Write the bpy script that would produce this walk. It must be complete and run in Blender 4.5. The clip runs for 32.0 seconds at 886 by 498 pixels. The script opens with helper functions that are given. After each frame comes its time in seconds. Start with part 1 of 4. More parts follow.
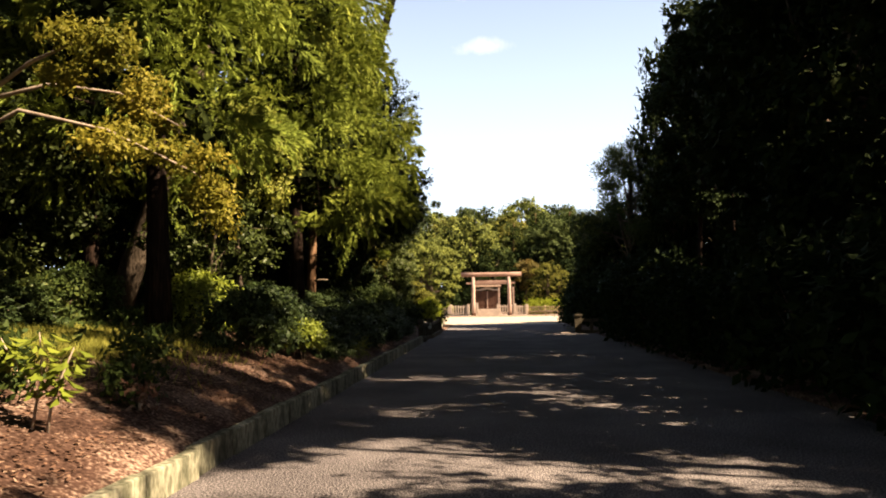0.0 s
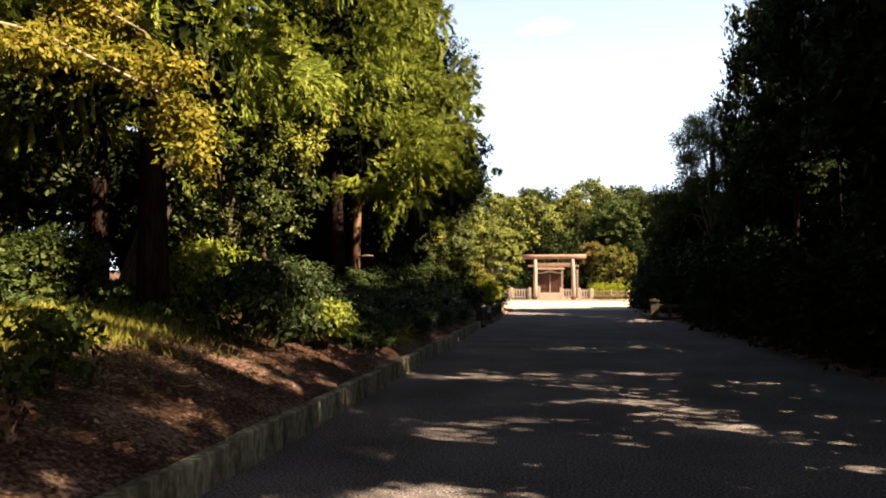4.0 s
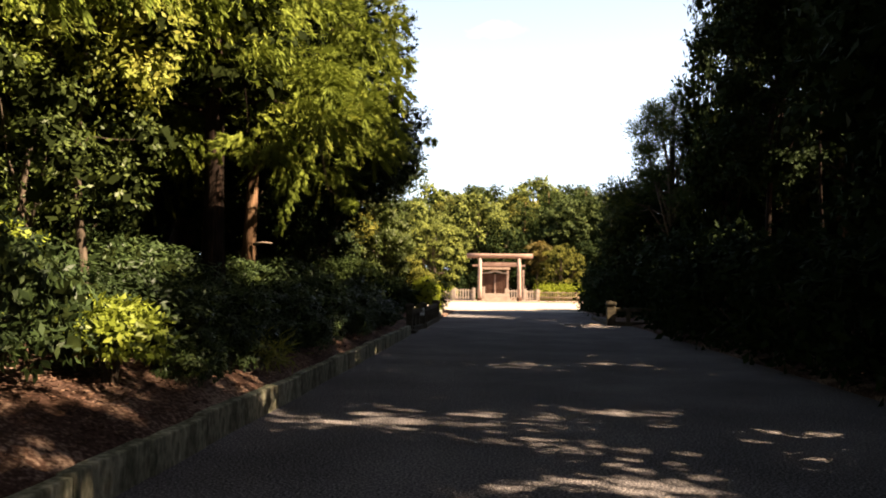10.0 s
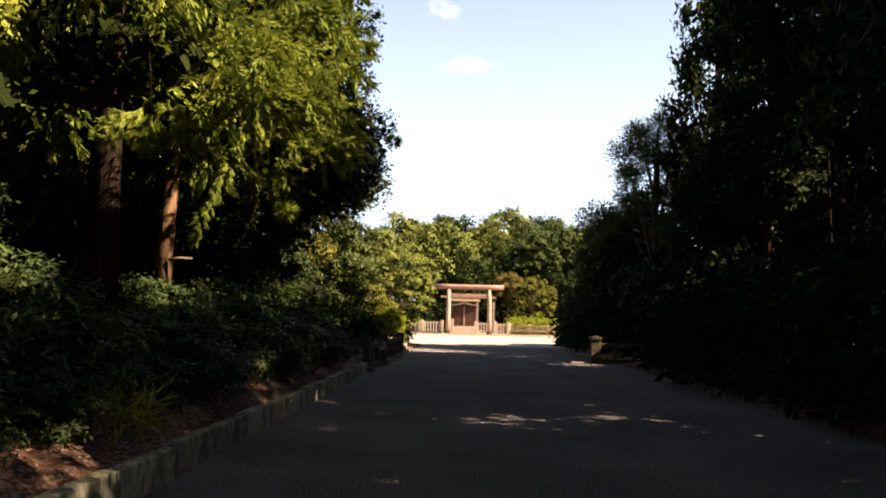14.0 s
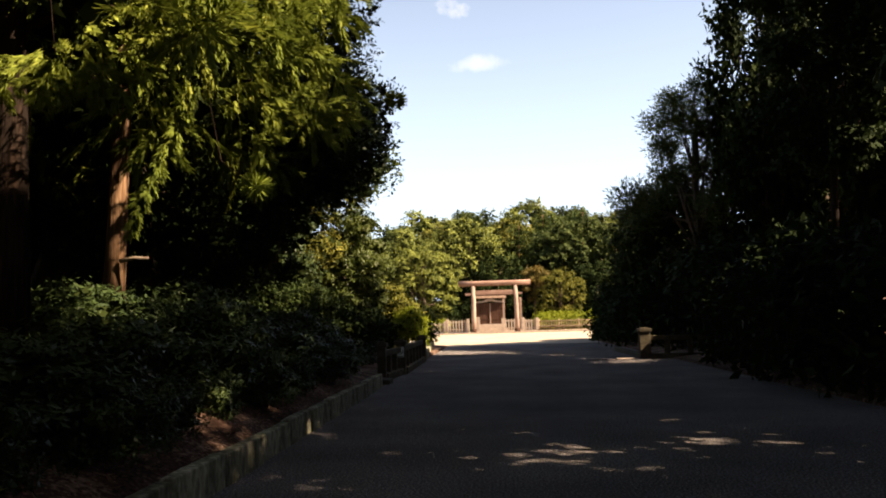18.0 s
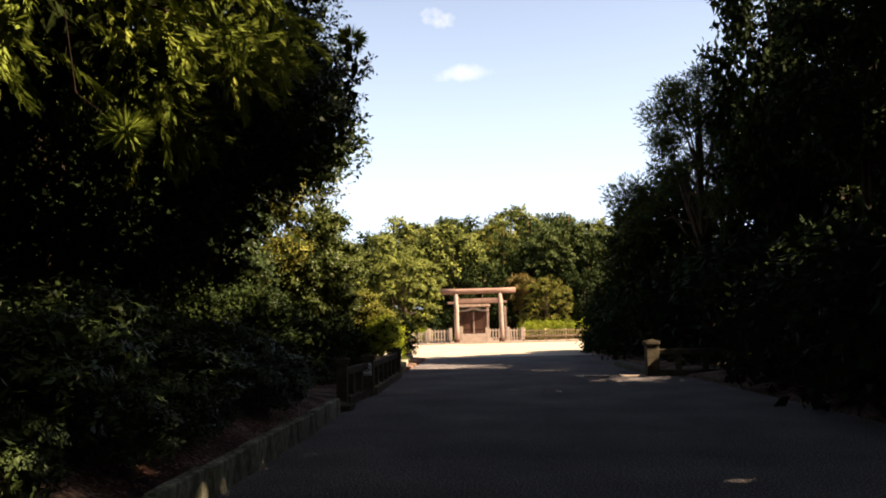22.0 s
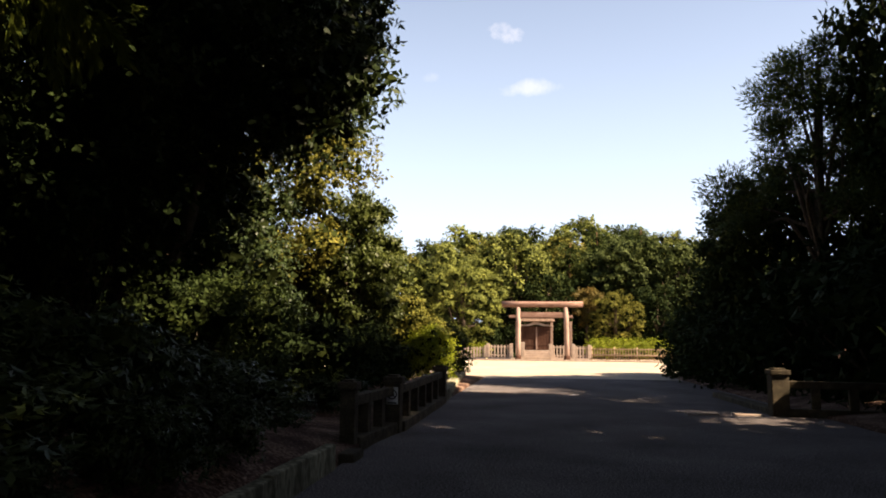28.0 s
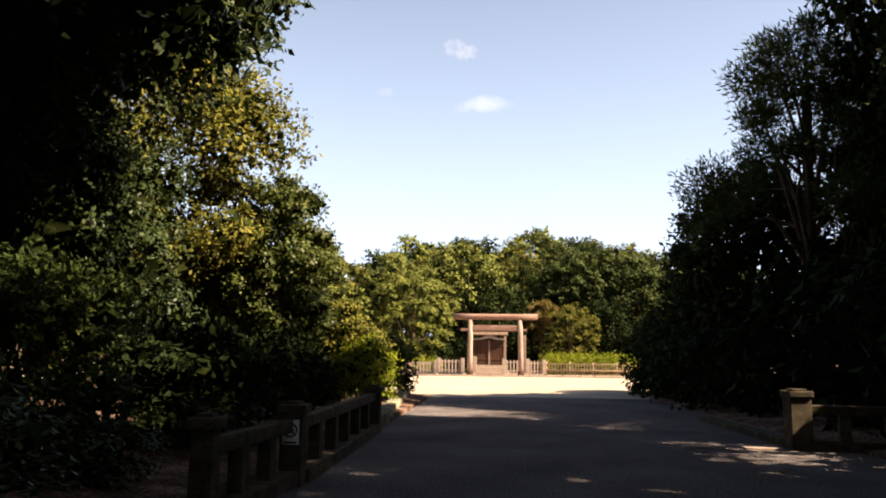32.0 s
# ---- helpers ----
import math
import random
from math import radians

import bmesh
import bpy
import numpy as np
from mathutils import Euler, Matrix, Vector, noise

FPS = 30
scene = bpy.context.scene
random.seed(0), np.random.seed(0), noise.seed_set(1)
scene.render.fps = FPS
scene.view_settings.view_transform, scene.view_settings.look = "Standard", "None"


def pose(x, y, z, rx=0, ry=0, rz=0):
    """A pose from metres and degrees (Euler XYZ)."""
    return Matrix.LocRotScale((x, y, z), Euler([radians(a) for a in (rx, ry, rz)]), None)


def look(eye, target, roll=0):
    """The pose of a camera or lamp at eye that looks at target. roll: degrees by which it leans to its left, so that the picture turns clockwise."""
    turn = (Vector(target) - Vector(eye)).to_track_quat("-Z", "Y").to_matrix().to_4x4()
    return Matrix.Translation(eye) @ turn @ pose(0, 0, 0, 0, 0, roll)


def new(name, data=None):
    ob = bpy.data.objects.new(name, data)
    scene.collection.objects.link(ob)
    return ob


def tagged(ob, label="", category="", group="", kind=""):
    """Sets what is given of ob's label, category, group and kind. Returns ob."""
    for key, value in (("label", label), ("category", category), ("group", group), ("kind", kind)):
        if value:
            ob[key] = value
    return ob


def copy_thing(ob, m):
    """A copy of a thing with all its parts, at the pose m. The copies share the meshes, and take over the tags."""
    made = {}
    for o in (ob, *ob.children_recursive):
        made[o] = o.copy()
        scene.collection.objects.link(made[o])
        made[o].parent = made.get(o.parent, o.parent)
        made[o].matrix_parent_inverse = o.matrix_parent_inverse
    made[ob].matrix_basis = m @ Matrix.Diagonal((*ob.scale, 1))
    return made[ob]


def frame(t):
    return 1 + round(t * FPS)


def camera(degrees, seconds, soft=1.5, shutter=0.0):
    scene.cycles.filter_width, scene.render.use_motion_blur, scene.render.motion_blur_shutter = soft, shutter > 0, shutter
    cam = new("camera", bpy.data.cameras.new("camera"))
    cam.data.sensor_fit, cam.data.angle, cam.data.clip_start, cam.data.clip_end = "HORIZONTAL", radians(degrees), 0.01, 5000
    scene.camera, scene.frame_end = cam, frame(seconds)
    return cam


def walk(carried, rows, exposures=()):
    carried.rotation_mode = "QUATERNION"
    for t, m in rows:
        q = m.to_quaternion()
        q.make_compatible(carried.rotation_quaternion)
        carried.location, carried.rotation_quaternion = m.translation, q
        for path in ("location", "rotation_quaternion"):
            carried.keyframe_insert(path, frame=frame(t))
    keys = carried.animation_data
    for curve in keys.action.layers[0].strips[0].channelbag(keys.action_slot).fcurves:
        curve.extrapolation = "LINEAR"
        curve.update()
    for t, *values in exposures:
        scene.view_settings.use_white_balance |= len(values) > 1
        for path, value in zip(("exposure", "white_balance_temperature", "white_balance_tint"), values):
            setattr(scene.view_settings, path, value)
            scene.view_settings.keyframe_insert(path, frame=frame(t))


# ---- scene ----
cam = camera(62.0, 32.0, 1.9)
PATH = [
    (0, (0.569, -85.585, 1.553), (0.427, -83.595, 1.697), -0.7),
    (0.5, (0.536, -85.148, 1.545), (0.337, -83.163, 1.684), -0.8),
    (1, (0.513, -84.77, 1.566), (0.248, -82.791, 1.695), -0.7),
    (1.5, (0.471, -84.384, 1.565), (0.141, -82.416, 1.69), -0.8),
    (2, (0.43, -84.048, 1.563), (0.055, -82.087, 1.688), -0.6),
    (2.5, (0.393, -83.696, 1.552), (0.025, -81.734, 1.678), -0.4),
    (3, (0.36, -83.335, 1.537), (0.013, -81.369, 1.654), -0.1),
    (3.5, (0.346, -82.942, 1.502), (0.019, -80.971, 1.606), -0.0),
    (5.5, (0.247, -81.33, 1.428), (0.021, -79.345, 1.519), 0.3),
    (6, (0.235, -81.004, 1.399), (0.044, -79.014, 1.474), 0.3),
    (6.5, (0.205, -80.6, 1.381), (0.065, -78.606, 1.446), 0.4),
    (7, (0.241, -80.339, 1.394), (0.157, -78.342, 1.451), 0.5),
    (7.5, (0.244, -79.976, 1.389), (0.215, -77.977, 1.446), 0.7),
    (8, (0.31, -79.653, 1.403), (0.283, -77.655, 1.462), 0.7),
    (8.5, (0.326, -79.218, 1.395), (0.252, -77.22, 1.461), 0.6),
    (9, (0.337, -78.888, 1.399), (0.221, -76.893, 1.48), 0.6),
    (9.5, (0.345, -78.578, 1.415), (0.206, -76.585, 1.506), 0.7),
    (10, (0.33, -78.209, 1.404), (0.168, -76.218, 1.505), 0.8),
    (10.5, (0.323, -77.84, 1.39), (0.136, -75.852, 1.5), 0.9),
    (11, (0.299, -77.438, 1.377), (0.085, -75.453, 1.497), 1.0),
    (11.5, (0.292, -77.052, 1.382), (0.064, -75.07, 1.51), 1.1),
    (12, (0.279, -76.652, 1.37), (0.061, -74.669, 1.503), 1.1),
    (12.5, (0.262, -76.262, 1.366), (0.074, -74.275, 1.501), 1.2),
    (13, (0.225, -75.846, 1.344), (0.074, -73.856, 1.482), 1.5),
    (13.5, (0.214, -75.454, 1.335), (0.098, -73.463, 1.479), 1.6),
    (14, (0.19, -75.066, 1.35), (0.111, -73.077, 1.54), 1.5),
    (14.5, (0.175, -74.749, 1.341), (0.127, -72.762, 1.567), 1.0),
    (16.5, (0.14, -73.271, 1.337), (0.062, -71.279, 1.503), -1.1),
    (17, (0.108, -72.904, 1.335), (0.006, -70.911, 1.474), -1.8),
    (17.5, (0.093, -72.551, 1.332), (-0.031, -70.56, 1.478), -2.0),
    (18, (0.064, -72.131, 1.338), (-0.073, -70.145, 1.527), -1.6),
    (18.5, (0.05, -71.752, 1.333), (-0.101, -69.771, 1.563), -1.0),
    (19, (0.035, -71.359, 1.328), (-0.124, -69.381, 1.576), -0.7),
    (19.5, (0.022, -70.972, 1.338), (-0.132, -68.993, 1.578), -0.6),
    (20, (0.014, -70.569, 1.361), (-0.123, -68.586, 1.58), -0.8),
    (20.5, (-0.002, -70.23, 1.368), (-0.121, -68.243, 1.566), -1.1),
    (21, (-0.019, -69.827, 1.377), (-0.123, -67.838, 1.56), -1.3),
    (21.5, (0.003, -69.499, 1.368), (-0.094, -67.51, 1.56), -1.4),
    (22, (0.006, -69.142, 1.366), (-0.086, -67.155, 1.578), -1.4),
    (22.5, (0.007, -68.795, 1.359), (-0.095, -66.811, 1.596), -1.0),
    (23, (0.003, -68.421, 1.348), (-0.127, -66.443, 1.617), -0.5),
    (23.5, (-0.011, -68.016, 1.343), (-0.194, -66.047, 1.641), 0.1),
    (24, (-0.044, -67.635, 1.336), (-0.283, -65.673, 1.646), 0.4),
    (24.5, (-0.057, -67.275, 1.322), (-0.356, -65.32, 1.62), 0.7),
    (25, (-0.057, -67.043, 1.329), (-0.398, -65.092, 1.602), 0.5),
    (25.5, (-0.064, -66.698, 1.322), (-0.421, -64.746, 1.573), 0.4),
    (27.5, (-0.103, -65.303, 1.339), (-0.392, -63.34, 1.584), 0.7),
    (28, (-0.112, -64.881, 1.358), (-0.374, -62.914, 1.608), 0.6),
    (28.5, (-0.115, -64.449, 1.353), (-0.349, -62.479, 1.606), 0.5),
    (29, (-0.137, -64.017, 1.361), (-0.345, -62.043, 1.606), 0.5),
    (29.5, (-0.177, -63.588, 1.356), (-0.36, -61.609, 1.588), 0.5),
    (30, (-0.212, -63.213, 1.357), (-0.378, -61.231, 1.568), 0.3),
    (30.5, (-0.227, -62.853, 1.353), (-0.381, -60.868, 1.542), 0.1),
    (31, (-0.28, -62.423, 1.336), (-0.426, -60.436, 1.519), 0.1),
    (31.5, (-0.197, -61.869, 1.345), (-0.341, -59.887, 1.575), 0.3),
    (32, (-0.245, -61.55, 1.339), (-0.379, -59.576, 1.629), 0.7),
]
EXPOSURES = [(0.0, 2.4, 8250, 16), (3.0, 2.55, 8250, 16), (6.0, 2.74, 8150, 16), (13.0, 2.62, 8150, 16), (17.0, 2.26, 8200, 16), (19.0, 2.36, 8150, 16), (24.0, 2.26, 8050, 18), (32.0, 2.2, 8050, 18.5)]
walk(cam, [(t, look(e, g, r)) for t, e, g, r in PATH], EXPOSURES)

# ---- world, sun ----
SUN_TO = Vector((0.97, -0.24, 0.0)).normalized()
SUN_EL = radians(43)
sun_dir = Vector((SUN_TO.x * math.cos(SUN_EL), SUN_TO.y * math.cos(SUN_EL), math.sin(SUN_EL)))
world = bpy.data.worlds.new("world")
scene.world = world
world.use_nodes = True
wn, wl = world.node_tree.nodes, world.node_tree.links
wn.clear()
w_out = wn.new("ShaderNodeOutputWorld")
w_bg = wn.new("ShaderNodeBackground")
w_sky = wn.new("ShaderNodeTexSky")
w_sky.sky_type = "NISHITA"
w_sky.sun_disc = False
w_sky.sun_elevation = SUN_EL
w_sky.sun_rotation = math.atan2(SUN_TO.x, SUN_TO.y)
w_sky.dust_density, w_sky.air_density, w_sky.ozone_density = 0.7, 0.75, 1.0
w_bg.inputs["Strength"].default_value = 0.05


def w_math(op, a, b=None):
    n = wn.new("ShaderNodeMath")
    n.operation = op
    n.use_clamp = False
    for i, v in enumerate((a, b)):
        if v is None:
            continue
        if isinstance(v, (int, float)):
            n.inputs[i].default_value = v
        else:
            wl.new(v, n.inputs[i])
    return n.outputs[0]


def cloud_mask(direction, wide, high):
    """A wisp of cloud about a direction of the sky, frayed by noise."""
    d = Vector(direction).normalized()
    side = d.cross(Vector((0, 0, 1))).normalized()
    up = side.cross(d)
    tex = wn.new("ShaderNodeTexCoord")
    out = []
    for axis, size in ((side, wide), (up, high)):
        dot = wn.new("ShaderNodeVectorMath")
        dot.operation = "DOT_PRODUCT"
        wl.new(tex.outputs["Generated"], dot.inputs[0])
        dot.inputs[1].default_value = axis
        q = w_math("DIVIDE", dot.outputs["Value"], size)
        out.append(w_math("MULTIPLY", q, q))
    r = w_math("ADD", out[0], out[1])
    nz = wn.new("ShaderNodeTexNoise")
    nz.inputs["Scale"].default_value = 24
    nz.inputs["Detail"].default_value = 6
    nz.inputs["Roughness"].default_value = 0.6
    wl.new(tex.outputs["Generated"], nz.inputs["Vector"])
    f = w_math("MULTIPLY", w_math("SUBTRACT", nz.outputs["Fac"], 0.5), 2.4)
    m = w_math("MULTIPLY", w_math("MAXIMUM", w_math("ADD", w_math("SUBTRACT", 0.45, r), f), 0.0), w_math("MAXIMUM", w_math("SUBTRACT", 1.6, r), 0.0))
    front = wn.new("ShaderNodeVectorMath")
    front.operation = "DOT_PRODUCT"
    wl.new(tex.outputs["Generated"], front.inputs[0])
    front.inputs[1].default_value = d
    m = w_math("MULTIPLY", m, w_math("GREATER_THAN", front.outputs["Value"], 0.5))
    return w_math("MINIMUM", w_math("MAXIMUM", m, 0.0), 1.0)


clouds = w_math("ADD", cloud_mask((-102, 2062, 894), 0.044, 0.02), w_math("MULTIPLY", cloud_mask((-31, 2062, 727), 0.058, 0.016), 0.5))
clouds = w_math("ADD", clouds, w_math("MULTIPLY", cloud_mask((-320, 2062, 770), 0.02, 0.012), 0.25))
w_mix = wn.new("ShaderNodeMix")
w_mix.data_type = "RGBA"
wl.new(w_math("MINIMUM", w_math("MULTIPLY", clouds, 0.34), 0.5), w_mix.inputs[0])
# thin haze that whitens the sky towards the horizon all round
w_tc = wn.new("ShaderNodeTexCoord")
w_xyz = wn.new("ShaderNodeSeparateXYZ")
wl.new(w_tc.outputs["Generated"], w_xyz.inputs[0])
low_sky = w_math("POWER", w_math("SUBTRACT", 1.0, w_math("MINIMUM", w_math("MAXIMUM", w_xyz.outputs["Z"], 0.0), 1.0)), 2.4)
w_haze = wn.new("ShaderNodeMix")
w_haze.data_type = "RGBA"
wl.new(w_math("MULTIPLY", low_sky, 0.92), w_haze.inputs[0])
wl.new(w_sky.outputs[0], w_haze.inputs[6])
w_haze.inputs[7].default_value = (4.6, 6.35, 8.7, 1)
wl.new(w_haze.outputs[2], w_mix.inputs[6])
w_mix.inputs[7].default_value = (9.0, 9.0, 9.2, 1)
wl.new(w_mix.outputs[2], w_bg.inputs["Color"])
wl.new(w_bg.outputs[0], w_out.inputs[0])

sun = new("sun", bpy.data.lights.new("sun", "SUN"))
sun.data.energy, sun.data.angle, sun.data.color = 5.0, radians(0.53), (1.0, 0.9, 0.74)
sun.matrix_world = look(sun_dir * 100, (0, 0, 0))


# ---- materials ----
def material(name, rough=0.8, spec=0.3):
    m = bpy.data.materials.new(name)
    m.use_nodes = True
    b = m.node_tree.nodes["Principled BSDF"]
    b.inputs["Roughness"].default_value = rough
    b.inputs["Specular IOR Level"].default_value = spec
    return m, m.node_tree.nodes, m.node_tree.links, b


def surface(name, colours, scale=3.0, fine=40.0, rough=0.85, bump=0.3, stretch=(1, 1, 1), per_piece=0.0, spec=0.04, dist=0.02, span=(0.34, 0.66), fine_share=0.55):
    """Two scales of noise between three colours, with fine relief; per_piece: brightness spread between pieces."""
    m, n, l, b = material(name, rough, spec)
    tc = n.new("ShaderNodeTexCoord")
    mp = n.new("ShaderNodeMapping")
    mp.inputs["Scale"].default_value = stretch
    l.new(tc.outputs["Object"], mp.inputs[0])
    big, small = n.new("ShaderNodeTexNoise"), n.new("ShaderNodeTexNoise")
    for t, s, d in ((big, scale, 5), (small, fine, 4)):
        t.inputs["Scale"].default_value = s
        t.inputs["Detail"].default_value = d
        l.new(mp.outputs[0], t.inputs["Vector"])
    mix = n.new("ShaderNodeMath")
    mix.operation = "MULTIPLY_ADD"
    l.new(small.outputs["Fac"], mix.inputs[0])
    mix.inputs[1].default_value = fine_share
    half = n.new("ShaderNodeMath")
    half.operation = "MULTIPLY"
    l.new(big.outputs["Fac"], half.inputs[0])
    half.inputs[1].default_value = 1 - fine_share
    l.new(half.outputs[0], mix.inputs[2])
    ramp = n.new("ShaderNodeValToRGB")
    e = ramp.color_ramp.elements
    e[0].position, e[1].position = span
    e[0].color, e[1].color = (*colours[0], 1), (*colours[2], 1)
    mid = e.new(0.5)
    mid.color = (*colours[1], 1)
    l.new(mix.outputs[0], ramp.inputs[0])
    col = ramp.outputs[0]
    if per_piece:
        info = n.new("ShaderNodeObjectInfo")
        hsv = n.new("ShaderNodeHueSaturation")
        ma = n.new("ShaderNodeMapRange")
        ma.inputs[3].default_value, ma.inputs[4].default_value = 1 - per_piece, 1 + per_piece
        l.new(info.outputs["Random"], ma.inputs[0])
        l.new(ma.outputs[0], hsv.inputs["Value"])
        l.new(col, hsv.inputs["Color"])
        col = hsv.outputs[0]
    l.new(col, b.inputs["Base Color"])
    bp = n.new("ShaderNodeBump")
    bp.inputs["Strength"].default_value = bump
    bp.inputs["Distance"].default_value = dist
    l.new(mix.outputs[0], bp.inputs["Height"])
    l.new(bp.outputs[0], b.inputs["Normal"])
    return m


def leaf_material(name, a, b_, c, through_light=0.35, rough=0.6, spec=0.1, vary=0.4):
    """Leaves that vary one by one, glossy on the face and letting some light through."""
    m, n, l, b = material(name, rough, spec)
    geo = n.new("ShaderNodeNewGeometry")
    ramp = n.new("ShaderNodeValToRGB")
    e = ramp.color_ramp.elements
    e[0].color, e[1].color = (*a, 1), (*c, 1)
    e.new(0.55).color = (*b_, 1)
    info = n.new("ShaderNodeObjectInfo")
    tc = n.new("ShaderNodeTexCoord")
    nz = n.new("ShaderNodeTexNoise")
    nz.inputs["Scale"].default_value = 0.7
    l.new(tc.outputs["Object"], nz.inputs["Vector"])
    add = n.new("ShaderNodeMath")
    add.operation = "MULTIPLY_ADD"
    l.new(geo.outputs["Random Per Island"], add.inputs[0])
    add.inputs[1].default_value = vary
    sub = n.new("ShaderNodeMath")
    sub.operation = "MULTIPLY_ADD"
    l.new(nz.outputs["Fac"], sub.inputs[0])
    sub.inputs[1].default_value, sub.inputs[2].default_value = 1.3, -0.37
    l.new(sub.outputs[0], add.inputs[2])
    l.new(add.outputs[0], ramp.inputs[0])
    hsv = n.new("ShaderNodeHueSaturation")
    ma = n.new("ShaderNodeMapRange")
    ma.inputs[3].default_value, ma.inputs[4].default_value = 0.85, 1.2
    l.new(info.outputs["Random"], ma.inputs[0])
    l.new(ma.outputs[0], hsv.inputs["Value"])
    l.new(ramp.outputs[0], hsv.inputs["Color"])
    l.new(hsv.outputs[0], b.inputs["Base Color"])
    tr = n.new("ShaderNodeBsdfTranslucent")
    l.new(hsv.outputs[0], tr.inputs["Color"])
    mix = n.new("ShaderNodeMixShader")
    mix.inputs[0].default_value = through_light
    l.new(b.outputs[0], mix.inputs[1])
    l.new(tr.outputs[0], mix.inputs[2])
    l.new(mix.outputs[0], n["Material Output"].inputs[0])
    return m


M_SOIL = surface("leaf_litter_soil", ((0.014, 0.007, 0.005), (0.055, 0.03, 0.022), (0.24, 0.165, 0.125)), 1.5, 26, 0.95, 0.8)
M_ROAD = surface("fine_gravel_road", ((0.028, 0.025, 0.026), (0.094, 0.083, 0.084), (0.25, 0.22, 0.213)), 0.6, 48, 0.92, 1.0, dist=0.04, span=(0.37, 0.64), fine_share=0.78)
M_PLAZA = surface("pale_sand_gravel", ((0.216, 0.18, 0.138), (0.3, 0.252, 0.198), (0.372, 0.318, 0.252)), 0.4, 45, 0.95, 0.3, dist=0.01)
M_KERB = surface("mossy_kerb_stone", ((0.03, 0.034, 0.018), (0.14, 0.134, 0.094), (0.34, 0.318, 0.23)), 3, 16, 0.9, 0.7, (1, 1, 0.5), per_piece=0.25)
M_GRANITE = surface("weathered_granite", ((0.024, 0.02, 0.015), (0.055, 0.046, 0.033), (0.12, 0.098, 0.066)), 5, 70, 0.9, 0.35)
M_PALE = surface("pale_granite", ((0.22, 0.168, 0.137), (0.3, 0.234, 0.192), (0.37, 0.298, 0.25)), 3, 60, 0.85, 0.25, per_piece=0.08)
M_TORII = surface("weathered_torii_wood", ((0.13, 0.082, 0.064), (0.26, 0.178, 0.145), (0.36, 0.262, 0.218)), 3, 18, 0.8, 0.3, (1, 1, 0.15))
M_BEAM = surface("torii_beam_wood", ((0.1, 0.055, 0.042), (0.19, 0.115, 0.09), (0.28, 0.185, 0.15)), 3, 18, 0.8, 0.3, (0.12, 1, 1))
M_DOOR = surface("dark_gate_wood", ((0.03, 0.015, 0.0108), (0.06, 0.03, 0.021), (0.096, 0.051, 0.036)), 4, 30, 0.75, 0.3, (1, 1, 0.1))
M_ROOF = surface("bark_roof", ((0.06, 0.04, 0.03), (0.12, 0.08, 0.06), (0.2, 0.14, 0.11)), 4, 40, 0.9, 0.4)
M_BAMBOO = surface("bamboo_fence_wood", ((0.18, 0.122, 0.078), (0.3, 0.212, 0.145), (0.4, 0.3, 0.21)), 4, 30, 0.75, 0.25, (1, 1, 0.2))
# one bark in two tones: lighter for the sunlit trunk, near-black for shaded ones
M_BARK = surface("cedar_bark", ((0.026, 0.015, 0.009), (0.09, 0.05, 0.029), (0.22, 0.13, 0.075)), 4, 22, 0.95, 0.9, (1, 1, 0.12), dist=0.05)
M_BARK_SHADED = surface("shaded_cedar_bark", ((0.005, 0.0035, 0.003), (0.013, 0.0085, 0.0065), (0.04, 0.023, 0.016)), 4, 22, 0.95, 0.9, (1, 1, 0.12), dist=0.05)
M_BARK2 = surface("grey_brown_bark", ((0.024, 0.018, 0.0132), (0.06, 0.045, 0.033), (0.12, 0.09, 0.066)), 4, 20, 0.95, 0.8, (1, 1, 0.3), dist=0.04)
M_TWIG = surface("pale_twig_bark", ((0.14, 0.098, 0.07), (0.238, 0.182, 0.14), (0.336, 0.266, 0.21)), 6, 30, 0.9, 0.4)
M_SIGN = surface("white_enamel_sign", ((0.62, 0.62, 0.6), (0.7, 0.7, 0.68), (0.76, 0.76, 0.74)), 5, 40, 0.5, 0.05)
M_INK = surface("black_sign_paint", ((0.01, 0.01, 0.01), (0.02, 0.02, 0.02), (0.03, 0.03, 0.03)), 5, 40, 0.5, 0.05)
# near-black: the shade inside crowns is put into this leaf colour
M_INNER_SHADE = leaf_material("inner_shade_leaf", (0.006, 0.009, 0.003), (0.013, 0.018, 0.005), (0.026, 0.032, 0.008), 0.1, 0.9, 0.02)
L_CEDAR = leaf_material("cedar_spray", (0.05, 0.075, 0.015), (0.15, 0.185, 0.032), (0.28, 0.29, 0.055), 0.25, 0.7, 0.05)
L_YELLOW = leaf_material("yellowing_leaf", (0.07, 0.08, 0.012), (0.17, 0.15, 0.022), (0.29, 0.22, 0.04), 0.4, 0.6)
L_BROAD = leaf_material("evergreen_leaf", (0.0138, 0.0248, 0.0077), (0.033, 0.0495, 0.0121), (0.077, 0.088, 0.0193), 0.2, 0.65, 0.07)
# near-black green: the shade of the wood is put into this leaf colour
L_SHADED = leaf_material("shaded_evergreen_leaf", (0.0063, 0.0117, 0.0045), (0.0135, 0.0225, 0.00675), (0.027, 0.0383, 0.0113), 0.12, 0.8, 0.04)
L_OLIVE = leaf_material("olive_leaf", (0.032, 0.037, 0.009), (0.092, 0.09, 0.018), (0.19, 0.162, 0.034), 0.15, 0.7, 0.05)
L_BRIGHT = leaf_material("bright_shrub_leaf", (0.07, 0.095, 0.013), (0.155, 0.19, 0.026), (0.27, 0.28, 0.045), 0.35, 0.5, 0.2)
L_CAMPHOR = leaf_material("camphor_leaf", (0.042, 0.054, 0.015), (0.118, 0.132, 0.028), (0.225, 0.215, 0.045), 0.06, 0.65, 0.08, 0.25)
